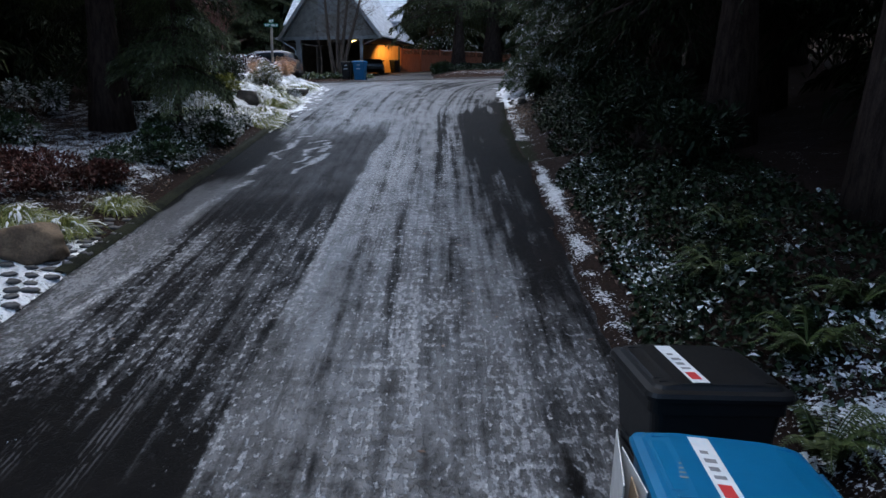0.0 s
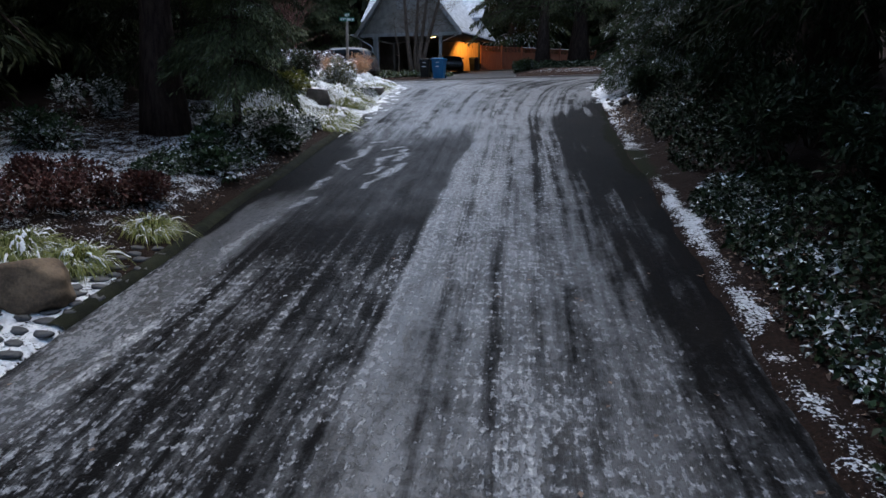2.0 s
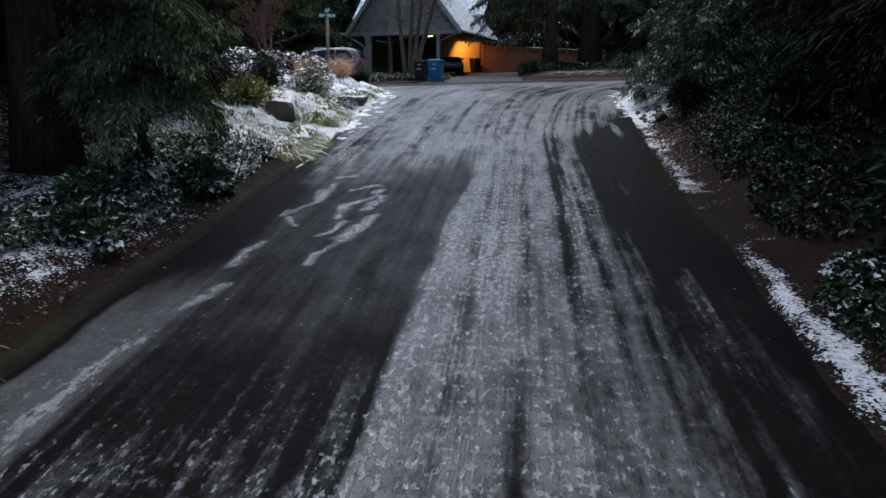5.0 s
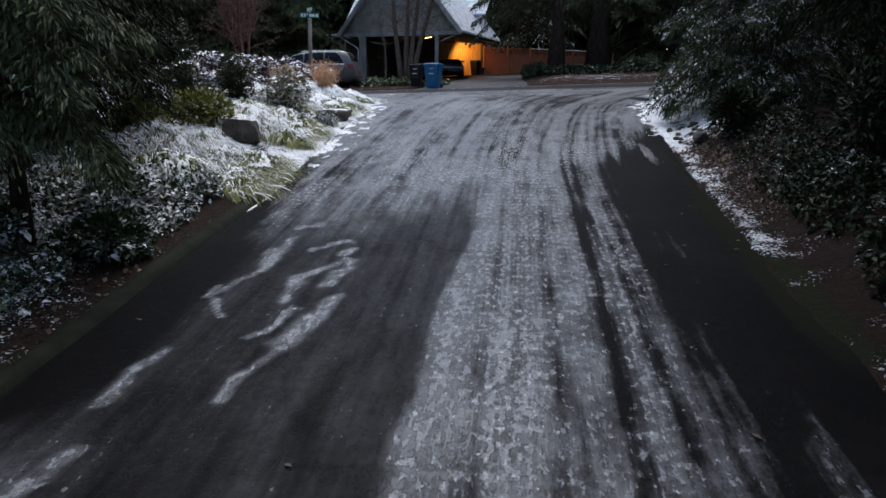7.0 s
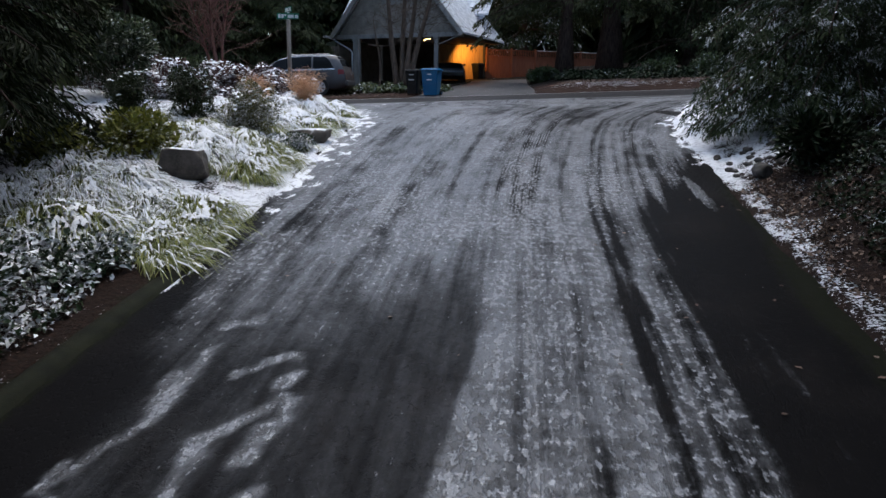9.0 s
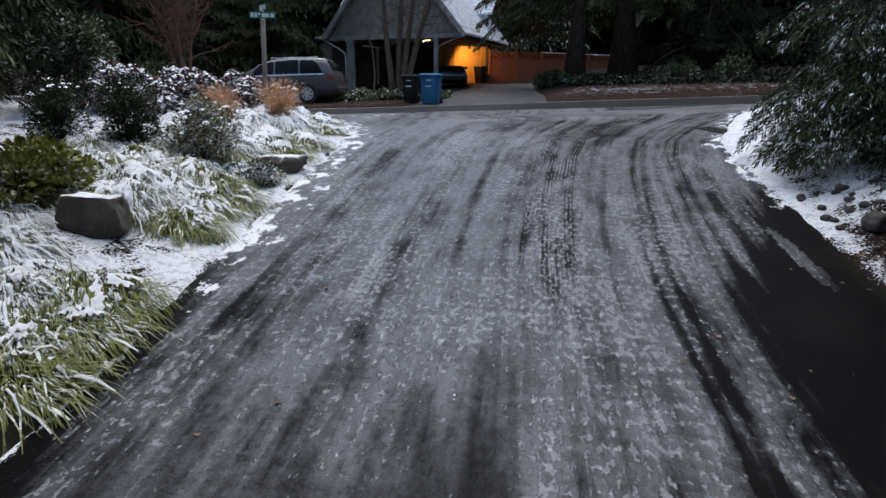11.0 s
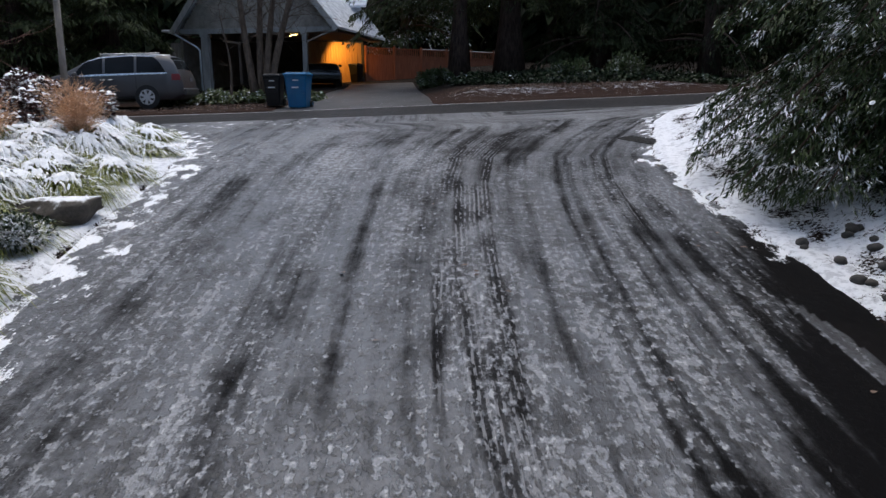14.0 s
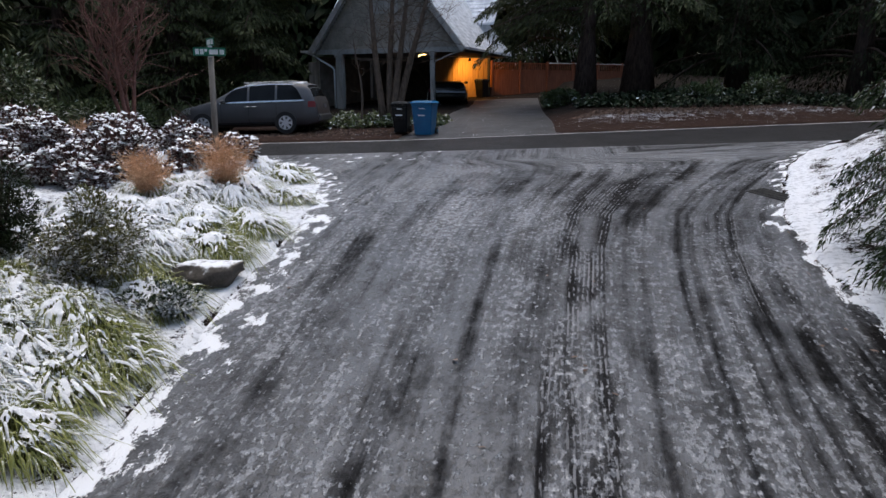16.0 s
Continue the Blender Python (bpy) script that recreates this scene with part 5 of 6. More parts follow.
def car_section(x, length, height):
    s = x / length * 5.15
    top = float(np.interp(s, *TOP)) * height / 1.735
    ends = min(1.0, 0.80 + 0.20 * math.sqrt(max(0.0, min(1, s / 0.7)))) * min(1.0, 0.86 + 0.14 * math.sqrt(max(0.0, min(1, (5.15 - s) / 0.5))))
    belt = min(1.04 * height / 1.735 + 0.03 * s / 5, top - 0.02)
    low = 0.22 + 0.10 * max(0, 1 - s / 0.3) + 0.14 * max(0, (s - 4.8) / 0.35)
    w = 0.99 * ends
    cab = np.clip((top - belt) / 0.62, 0, 1)
    wr = w * (0.93 - 0.21 * cab)
    return [(0, low), (w * 0.85, low), (w * 0.955, low + 0.08), (w, 0.55), (w * 0.985, 0.8 if belt > 0.85 else belt * 0.9), (w * 0.95, belt), (wr + (w * 0.95 - wr) * 0.35, belt + (top - belt) * 0.66), (wr, top - 0.055 * cab - 0.004), (wr * 0.86, top - 0.012), (wr * 0.5, top + 0.006), (0, top + 0.012)]


def car_patch(x0, x1, k0, k1, lift, length, height, n=8, side=1, cut=None):
    """A strip of the car's skin, lifted off it, between section points k0 and k1."""
    v, f = [], []
    m = 5
    for i in range(n + 1):
        x = x0 + (x1 - x0) * i / n
        for j in range(m + 1):
            k = k0 + (k1 - k0) * j / m
            xx = x + (cut(i / n, j / m) if cut else 0)
            s = car_section(xx, length, height)
            a = min(int(k), len(s) - 2)
            t = k - a
            y, z = s[a][0] + (s[a + 1][0] - s[a][0]) * t, s[a][1] + (s[a + 1][1] - s[a][1]) * t
            v.append((xx, side * (y + lift), z + lift * 0.35))
    for i in range(n):
        for j in range(m):
            a = i * (m + 1) + j
            q = (a, a + 1, a + m + 2, a + m + 1)
            f.append(q if side > 0 else q[::-1])
    return v, f


def car(name, m, paint, length, height, label, plated=True, frosted=True):
    c = base(name, m, label, "car")
    st = np.concatenate([np.linspace(0, 0.3, 7), np.linspace(0.4, 4.6, 44), np.linspace(4.66, 5.15, 14)]) / 5.15 * length
    v, f = [], []
    n = 21
    for x in st:
        s = car_section(x, length, height)
        v += [(x, y, z) for y, z in s] + [(x, -y, z) for y, z in s[-2:0:-1]]
    n = len(s) + len(s) - 2
    for i in range(len(st) - 1):
        for k in range(n):
            k2 = (k + 1) % n
            f.append((i * n + k, (i + 1) * n + k, (i + 1) * n + k2, i * n + k2))
    f.append(tuple(range(n)))
    f.append(tuple((len(st) - 1) * n + k for k in range(n - 1, -1, -1)))
    mesh_ob("body", v, f, paint, c, True)
    q = length / 5.15
    for side in (1, -1):
        for x0, x1, c0, c1 in ((1.72, 2.62, 0.30, 0.0), (2.70, 3.62, 0.0, 0.0), (3.70, 4.62, 0.0, -0.42)):
            v, f = car_patch(x0 * q, x1 * q, 5.12, 6.85, 0.006, length, height, 8, side, lambda a, b, c0=c0, c1=c1: (c0 * b * (1 - a) + c1 * b * a) * q)
            w = mesh_ob("side_window", v, f, M_GLASS, c, True)
        v, f = car_patch(1.62 * q, 4.66 * q, 4.93, 5.10, 0.010, length, height, 20, side)
        mesh_ob("belt_trim", v, f, M_CHROME, c, True, "chrome window trim")
        v, f = car_patch(1.95 * q, 4.30 * q, 6.88, 7.02, 0.010, length, height, 20, side)
        mesh_ob("window_trim", v, f, M_CHROME, c, True, "chrome window trim")
        v, f = car_patch(1.0 * q, 4.0 * q, 1.6, 2.3, 0.010, length, height, 20, side)
        mesh_ob("sill", v, f, M_TYRE, c, True)
        v, f = car_patch(4.80 * q, 5.06 * q, 4.2, 4.95, 0.012, length, height, 8, side)
        mesh_ob("tail_lamp", v, f, M_TAIL, c, True, "red tail lamp")
        v, f = car_patch(0.10 * q, 0.55 * q, 3.6, 4.9, 0.010, length, height, 8, side)
        mesh_ob("headlamp", v, f, M_CHROME, c, True)
        for x in (2.55, 2.80):
            box_part("door_handle", (x * q, side * 0.985 - 0.02, 0.90, (x + 0.17) * q, side * 0.985 + 0.02, 0.93), M_CHROME, c, 0.006)
        for x in (1.66, 2.66, 3.66):
            v, f = car_patch(x * q, (x + 0.012) * q, 2.2, 5.0, 0.003, length, height, 1, side)
            mesh_ob("door_gap", v, f, M_TYRE, c)
        box_part("mirror", (1.72 * q, side * 1.06 - 0.09, 1.05, 1.86 * q, side * 1.06 + 0.09, 1.18), paint, c, 0.03)
        box_part("roof_rail", (2.5 * q, side * 0.62 - 0.015, height - 0.03, 4.4 * q, side * 0.62 + 0.015, height + 0.02), M_CHROME, c, 0.006)
        for x in (0.98, 3.98):
            for r0, r1, y0, y1, nm, mt in ((0.385, 0.385, 0.70, 1.004, "arch", M_TYRE), (0.335, 0.33, 0.76, 1.012, "tyre", M_TYRE)):
                v, f = tube([(x * q, side * y0, 0.34), (x * q, side * y1, 0.34)], [r0, r1], 28)
                wheel = mesh_ob(nm if nm == "arch" else "wheel", [tuple(p) for p in v], f, mt, c, False)
            rim = Bunch()
            rim.add(*tube([(x * q, side * 1.013, 0.34), (x * q, side * 1.022, 0.34)], [0.07, 0.05], 14))
            for k in range(7):
                a = 2 * math.pi * k / 7
                d, t = np.array([math.cos(a), 0, math.sin(a)]), np.array([-math.sin(a), 0, math.cos(a)])
                o = np.array([x * q, side * 1.013, 0.34])
                vs = [o + d * 0.04 + t * 0.035, o + d * 0.235 + t * 0.05, o + d * 0.235 - t * 0.05, o + d * 0.04 - t * 0.035]
                vs += [p + np.array([0, side * 0.012, 0]) for p in vs]
                rim.add(vs, [(0, 1, 2, 3), (7, 6, 5, 4), (0, 4, 5, 1), (1, 5, 6, 2), (2, 6, 7, 3), (3, 7, 4, 0)])
            for k in range(28):
                a, a2 = 2 * math.pi * k / 28, 2 * math.pi * (k + 1) / 28
                vs = [(x * q + r * math.cos(b), side * 1.0145, 0.34 + r * math.sin(b)) for b in (a, a2) for r in (0.215, 0.245)]
                rim.add(vs, [(0, 1, 3, 2)])
            rim.make("rim", M_RIM, wheel, False, "silver alloy rim")
    # glass front and back, roof snow
    for x0, x1, nm in ((1.42, 2.12, "windscreen"), (4.76, 4.98, "rear_window")):
        for side in (1, -1):
            v, f = car_patch(x0 * q, x1 * q, 7.3, 10, 0.008, length, height, 6, side)
            mesh_ob(nm, v, f, M_GLASS, c, True)
    for side in (1, -1) if frosted else ():
        v, f = car_patch(2.45 * q, 4.55 * q, 7.7, 10, 0.012, length, height, 12, side)
        mesh_ob("roof_frost", v, f, M_SNOW, c, True, "thin snow on the roof")
    box_part("rear_bumper", (length - 0.16, -0.86, 0.36, length + 0.05, 0.86, 0.60), paint, c, 0.04)
    if plated:
        box_part("plate", (length + 0.01, -0.16, 0.82, length + 0.035, 0.16, 0.95), M_GREYPRINT, c)
    return c


car("parked_van", pose(-13.95, 44.45, float(terrain(-11.5, 44.4)) - 0.02, 0, -1.4, 1.5), M_PAINT, 5.15, 1.74, "grey minivan parked on the leafy shoulder across the street")
car("carport_car", pose(-6.05, 59.3, float(grade(-5.3, 56.5)) + 0.02, 0, 0, -82), M_BLACKCAR, 4.4, 1.18, "black car parked beside the carport post", False, False)


# ---- sign post, drain ----
def build_sign():
    x, y = -7.8, 33.0
    z0 = ground_z(x, y)
    s = base("street_sign", pose(x, y, z0 - 0.05, 0, 0.8, 6), "timber post with two small green street name plates", "street sign")
    cyl_part("post", (0, 0, 0), (0, 0, 2.30), 0.06, 0.055, M_POLE, s, 12)
    p = box_part("name_plate", (-0.31, -0.075, 2.28, 0.31, -0.065, 2.44), M_SIGN, s, 0, "green plate with white bars")
    for x0, x1, z0, z1 in ((-0.27, -0.20, 2.31, 2.41), (-0.18, -0.11, 2.31, 2.41), (-0.09, -0.04, 2.36, 2.41), (0.0, 0.17, 2.31, 2.40), (0.20, 0.29, 2.31, 2.40)):
        box_part("plate_bar", (x0, -0.079, z0, x1, -0.0755, z1), M_STICKER, p)
    q = box_part("name_plate", (-0.005, -0.24, 2.47, 0.005, 0.24, 2.62), M_SIGN, s, 0, "green plate turned across, with white bars", Matrix.Rotation(radians(35), 4, "Z"))
    for y0, y1 in ((-0.2, -0.08), (-0.04, 0.18)):
        box_part("plate_bar", (-0.009, y0, 2.50, 0.009, y1, 2.59), M_STICKER, q, 0, "", Matrix.Rotation(radians(35), 4, "Z"))
    box_part("bracket", (-0.03, -0.06, 2.26, 0.03, 0.03, 2.48), M_WHITEMETAL, s, 0.005)


def build_drain():
    x, y = 2.83, 32.65
    a, b, e = Vector((0.53, -0.85, 0)), Vector((0.85, 0.53, 0)), 0.3
    a.z, b.z = [float(grade(x + v.x * e, y + v.y * e) - grade(x - v.x * e, y - v.y * e)) / (2 * e) for v in (a, b)]
    a.normalize(), b.normalize()
    lie = Matrix((a, b, a.cross(b))).transposed().to_4x4()
    d = base("drain_grate", Matrix.Translation((x, y, on_lane_z(x, y) + 0.012)) @ lie, "dark iron storm drain grate at the lane's corner", "drain")
    box_part("frame", (-0.40, -0.22, -0.06, 0.40, 0.22, 0.006), M_IRON, d, 0.004)
    for k in range(9):
        box_part("bar", (-0.36 + k * 0.085, -0.18, 0.007, -0.325 + k * 0.085, 0.18, 0.02), M_IRON, d)


build_sign()
build_drain()


# ---- rocks ----
def boulder(name, x, y, sx, sy, sz, turn, seed, mat, label, sink=0.25, category="boulder", group="", flat=0.0, boxy=False):
    bm = bmesh.new()
    bmesh.ops.create_icosphere(bm, subdivisions=4 if sx > 0.4 else 2, radius=1.0)
    rng = random.Random(seed)
    cuts = []
    for k in range(9):
        d = Vector((rng.gauss(0, 1), rng.gauss(0, 1), rng.gauss(0.1, 0.8))).normalized()
        cuts.append((d, rng.uniform(0.62, 0.88)))
    if boxy:
        cuts = [(Vector((a, b, c)).normalized(), r) for a, b, c, r in ((1, 0.1, 0.08, 0.62), (-1, 0.06, 0.15, 0.64), (0.05, 1, 0.1, 0.6), (0.1, -1, 0.05, 0.58), (0.08, 0.05, 1, 0.56), (0.7, -0.6, 0.5, 0.8))]
    for v in bm.verts:
        p = v.co.copy()
        for d, r in cuts:
            t = p.dot(d)
            if t > r:
                p -= d * (t - r) * 0.96
        p += p.normalized() * (0.10 * noise.noise(p * 1.6 + Vector((seed, 0, 0))) + 0.055 * noise.noise(p * 4.5 + Vector((seed, 3, 0))) + 0.02 * noise.noise(p * 11 + Vector((seed, 3, 0))))
        if flat and p.z > flat:
            p.z = flat + (p.z - flat) * 0.25
        v.co = Vector((p.x * sx / 2, p.y * sy / 2, p.z * sz / 2))
    ob = part(name, bm, mat, smooth=True)
    ob.matrix_world = pose(x, y, ground_z(x, y) + sz * (0.5 - sink), 0, 0, turn)
    return tagged(ob, label, category, group)


boulder("boulder", -5.60, 9.25, 1.02, 0.85, 0.66, 20, 3, M_ROCK, "large brown bare boulder beside the cobbled edge", 0.26)
boulder("boulder", -6.42, 23.55, 0.96, 0.8, 0.66, 8, 7, M_ROCKSNOW, "squarish grey boulder with snow on top in the grass bed", 0.22, boxy=True)
boulder("boulder", -5.65, 27.7, 1.15, 0.65, 0.46, 12, 11, M_ROCKSNOW, "flat dark boulder with snow on top at the bed's edge", 0.30, flat=0.55)
boulder("boulder", 2.75, 24.9, 0.42, 0.34, 0.30, 70, 15, M_RIVER, "dark stone at the foot of the bank", 0.3)

rng = np.random.default_rng(5)
for k in range(30):
    x, y = 2.4 + rng.random() * 1.3, 24.7 + rng.random() * 1.8
    if x < float(right_edge(y)) + 0.2:
        x += 0.4
    s = rng.uniform(0.09, 0.22)
    boulder("river_stone", x, y, s, s * 0.8, s * 0.65, rng.random() * 180, 100 + k, M_RIVER, "rounded dark river stone lying in the snow", 0.32, "stone", "river stones on the bank")


def build_cobbles():
    """Edging of set cobbles with snow in the joints, beside the boulder."""
    edge = new("cobble_edging")
    edge.matrix_world = pose(0, 0, 0)
    tagged(edge, "edging of dark cobbles set with snow in their joints", "paving", kind="structure")
    rng = random.Random(8)
    shapes = []
    for s in range(5):
        bm = bmesh.new()
        bmesh.ops.create_icosphere(bm, subdivisions=2, radius=1.0)
        for v in bm.verts:
            p = v.co
            n = noise.noise(p * 1.3 + Vector((s * 7, 0, 0)))
            v.co = Vector((p.x * (0.135 + 0.07 * n), p.y * (0.105 + 0.06 * n), max(-0.02, min(p.z * 0.06, 0.028 + 0.02 * n))))
        me = bpy.data.meshes.new("cobble")
        bm.to_mesh(me)
        bm.free()
        me.polygons.foreach_set("use_smooth", np.ones(len(me.polygons), bool))
        me.materials.append(M_COBBLE)
        shapes.append(me)
    y = 4.6
    row = 0
    while y < 11.2:
        for c in range(3 if y < 10 else 2):
            x = -5.0 - 0.27 * c - 0.13 * (row % 2) + rng.uniform(-0.04, 0.04)
            yy = y + rng.uniform(-0.04, 0.04)
            ob = new("cobble", shapes[rng.randrange(5)])
            ob.matrix_world = pose(x, yy, ground_z(x, yy) + 0.002, 0, 0, rng.uniform(-40, 40)) @ Matrix.Diagonal((rng.uniform(0.6, 0.9), rng.uniform(0.65, 0.95), rng.uniform(0.6, 1), 1))
            ob.parent = edge
        y += 0.225
        row += 1


build_cobbles()


# ---- plants ----
def grass_clump(name, x, y, r, h, blades, seed, mat, label, flop=(0, 0), group="", pads=0, sheet_share=0.0):
    """Arching grass like a mop: fine blades rise, arch and fall over outwards, all leaning one way."""
    rng = np.random.default_rng(seed)
    n = blades
    a = rng.random(n) * 2 * math.pi
    q = np.sqrt(rng.random(n))
    out = np.stack([np.cos(a), np.sin(a), np.zeros(n)], 1)
    root = out * (r * 0.72 * q)[:, None]
    d = out * (0.2 + 0.5 * q)[:, None] + rng.normal(0, 0.38, (n, 3)) * np.array([1, 1, 0]) + np.array([flop[0], flop[1], 0])
    L = rng.uniform(0.16, 0.34, n)
    H = h * rng.uniform(0.55, 1.1, n) * (1.1 - 0.55 * q)
    W = rng.uniform(0.0035, 0.0075, n)
    side = np.stack([-d[:, 1], d[:, 0], np.zeros(n)], 1)
    side /= np.maximum(np.linalg.norm(side, axis=1, keepdims=True), 1e-5)
    bend = rng.normal(0, 0.10, n)
    pts = []
    for s, zz, ww in ((0, 0, 0.9), (0.28, 0.9, 1.0), (0.72, 0.92, 1.0), (1.1, 0.08, 0.35)):
        p = root + d * (L * s)[:, None] + side * (bend * L * s * s)[:, None]
        p[:, 2] += H * zz
        pts.append(p - side * (W * ww)[:, None])
        pts.append(p + side * (W * ww)[:, None])
    V = np.stack(pts, 1).reshape(-1, 3)
    k = np.arange(n)[:, None] * 8
    F = np.concatenate([k + np.array([[2 * j, 2 * j + 1, 2 * j + 3, 2 * j + 2]]) for j in range(3)], 0)
    V[:, 2] += np.maximum(terrain(V[:, 0] + x, V[:, 1] + y), grade(V[:, 0] + x, V[:, 1] + y)) - ground_z(x, y)
    ob = mesh_ob(name, V, F, mat)
    ob.matrix_world = pose(x, y, ground_z(x, y) + 0.005)
    if pads:
        m = pads
        pick = rng.choice(n, m, replace=False)
        root, d, side, L, H = root[pick], d[pick], side[pick], L[pick], H[pick]
        W = rng.uniform(0.006, 0.020, m)
        lump = rng.uniform(0.006, 0.018, m)
        pts = []
        for s, zz, ww in ((0.15, 0.75, 0.35), (0.38, 1.0, 1.0), (0.68, 0.95, 1.0), (0.98, 0.50, 0.4)):
            p = root + d * (L * s)[:, None]
            p[:, 2] += H * zz + 0.006
            top = p.copy()
            top[:, 2] += lump * ww
            pts += [p - side * (W * ww)[:, None], top, p + side * (W * ww)[:, None]]
        V = np.stack(pts, 1).reshape(-1, 3)
        k = np.arange(m)[:, None] * 12
        F = np.concatenate([k + np.array([[3 * j + i, 3 * j + i + 1, 3 * j + i + 4, 3 * j + i + 3]]) for j in range(3) for i in range(2)], 0)
        V[:, 2] += np.maximum(terrain(V[:, 0] + x, V[:, 1] + y), grade(V[:, 0] + x, V[:, 1] + y)) - ground_z(x, y)
        mesh_ob("snow_cap", V, F, M_SNOW, ob, True, "snow lying on the arched blades")
    if sheet_share:
        # ragged sheet of snow over the mop's top, fingered along the fall of the blades
        m, R = 46, r * 1.12
        gx, gy, F = sheet(np.linspace(-R, R, m), np.linspace(-R, R, m))
        ang, rho = np.arctan2(gy, gx), np.hypot(gx, gy)
        lie = np.clip(rho / r, 0, 1.2)
        z = h * 0.93 * (1.1 - 0.55 * lie) * (1 - 0.85 * ease(0.55, 1.15, lie)) + 0.05 * (fbm(gx * 7 + seed, gy * 7, 3) - 0.5) + 0.03 * (fbm(gx * 20 + seed, gy * 20, 5) - 0.5)
        px, py = gx + flop[0] * 0.24 * (0.4 + lie), gy + flop[1] * 0.24 * (0.4 + lie)
        hold = 0.55 * fbm(ang * 10 + seed, rho * 4, 7) + 0.45 * fbm((gx + x) * 3.2, (gy + y) * 3.2, 9) + 0.16 * (0.45 - lie) - 0.10 * gx / r
        hold = hold - np.quantile(hold[rho < R * 0.95], 1 - sheet_share)
        z = z + np.clip(hold, -0.06, 0.12) * 0.22
        keep = ((hold > 0) & (rho < R)).ravel()
        F = F[keep[F].sum(1) >= 3]
        V = np.stack([px, py, z], 2).reshape(-1, 3)
        used, F = np.unique(F, return_inverse=True)
        V, F = V[used], F.reshape(-1, 4)
        V[:, 2] += np.maximum(terrain(V[:, 0] + x, V[:, 1] + y), grade(V[:, 0] + x, V[:, 1] + y)) - ground_z(x, y)
        mesh_ob("snow_cover", V, F, M_SNOW, ob, True, "ragged snow lying on the grass")
    return tagged(ob, label, "grass", group)


def shrub(name, x, y, r, h, count, leaf, seed, mat, label, ratio=0.5, stem=M_BARK, group="", lumps=9, upright=0.4, category="shrub", caps=0, lowest=0.35):
    """A shrub: forking stems and leaves gathered in uneven clumps."""
    rng = np.random.default_rng(seed)
    s = base(name, pose(x, y, ground_z(x, y) - 0.03), label, category, group)
    st = Bunch()
    cs, rs = [], []
    for k in range(lumps):
        a, q = rng.random() * 2 * math.pi, math.sqrt(rng.random()) * 0.72
        c = np.array([math.cos(a) * r * q, math.sin(a) * r * q, h * rng.uniform(lowest, 0.85) * (1 - 0.35 * q)])
        cs.append(c)
        rs.append(rng.uniform(0.28, 0.48) * min(r, h))
        st.add(*tube([(c[0] * 0.15, c[1] * 0.15, 0), c * np.array([0.6, 0.6, 0.55]), c], [0.016, 0.011, 0.006], 4))
    tagged(st.make("stemwork", stem, s), kind="stuff")
    pick = rng.integers(0, lumps, count)
    d = rng.normal(0, 1, (count, 3))
    d /= np.linalg.norm(d, axis=1, keepdims=True)
    at = np.array(cs)[pick] + d * (np.array(rs)[pick] * rng.uniform(0.45, 1.05, count) ** 0.6)[:, None]
    at[:, 2] = np.maximum(at[:, 2], 0.03)
    way = d + rng.normal(0, 0.45, (count, 3)) + np.array([0, 0, upright])
    size = leaf * rng.uniform(0.6, 1.3, count)
    V, F = leaves(at, way, size, size * ratio, 0.15, 0.15, rng, 0.5)
    mesh_ob("foliage", V, F, mat, s)
    if caps:
        pick = rng.integers(0, lumps, caps)
        d = rng.normal(0, 1, (caps, 3))
        d[:, 2] = np.abs(d[:, 2]) + 0.7
        d /= np.linalg.norm(d, axis=1, keepdims=True)
        c = np.array(cs)[pick] + d * (np.array(rs)[pick] * rng.uniform(0.95, 1.1, caps))[:, None]
        bits = Bunch()
        for p in c:
            w, n = rng.uniform(0.025, 0.075), 7
            rim = [(p[0] + math.cos(2 * math.pi * j / n) * w * rng.uniform(0.7, 1.2), p[1] + math.sin(2 * math.pi * j / n) * w * rng.uniform(0.7, 1.2), p[2] - w * rng.uniform(0.1, 0.4)) for j in range(n)]
            bits.add(rim + [(p[0], p[1], p[2] + w * 0.35)], [(j, (j + 1) % n, n) for j in range(n)])
        tagged(bits.make("snow_cap", M_SNOW, s, True, "caps of snow on the twigs"), kind="stuff")
    return s


def cover(name, spots, count, leaf, seed, mat, label, ratio=0.55, height=0.18, category="ground cover", upright=0.5):
    """Low leafy ground cover over a patch: spots are (x, y, rx, ry)."""
    rng = np.random.default_rng(seed)
    at = []
    per = count // len(spots)
    for x, y, rx, ry in spots:
        a, q = rng.random(per) * 2 * math.pi, np.sqrt(rng.random(per))
        px, py = x + np.cos(a) * q * rx, y + np.sin(a) * q * ry
        hump = fbm(px * 2.2, py * 2.2, seed) * (1 - 0.6 * q**3)
        at.append(np.stack([px, py, terrain(px, py) + height * hump * (0.35 + 0.9 * rng.random(per))], 1))
    at = np.concatenate(at)
    n = len(at)
    keep = (at[:, 0] < left_edge(at[:, 1]) - 0.1) | (at[:, 0] > right_edge(at[:, 1]) + 0.1) | (at[:, 1] > 42)
    at = at[keep]
    n = len(at)
    way = rng.normal(0, 1, (n, 3)) + np.array([0, 0, upright])
    size = leaf * rng.uniform(0.55, 1.3, n)
    V, F = leaves(at, way, size, size * ratio, 0.2, 0.15, rng, 0.4)
    ob = mesh_ob(name, V, F, mat)
    return tagged(ob, label, category, kind="stuff")


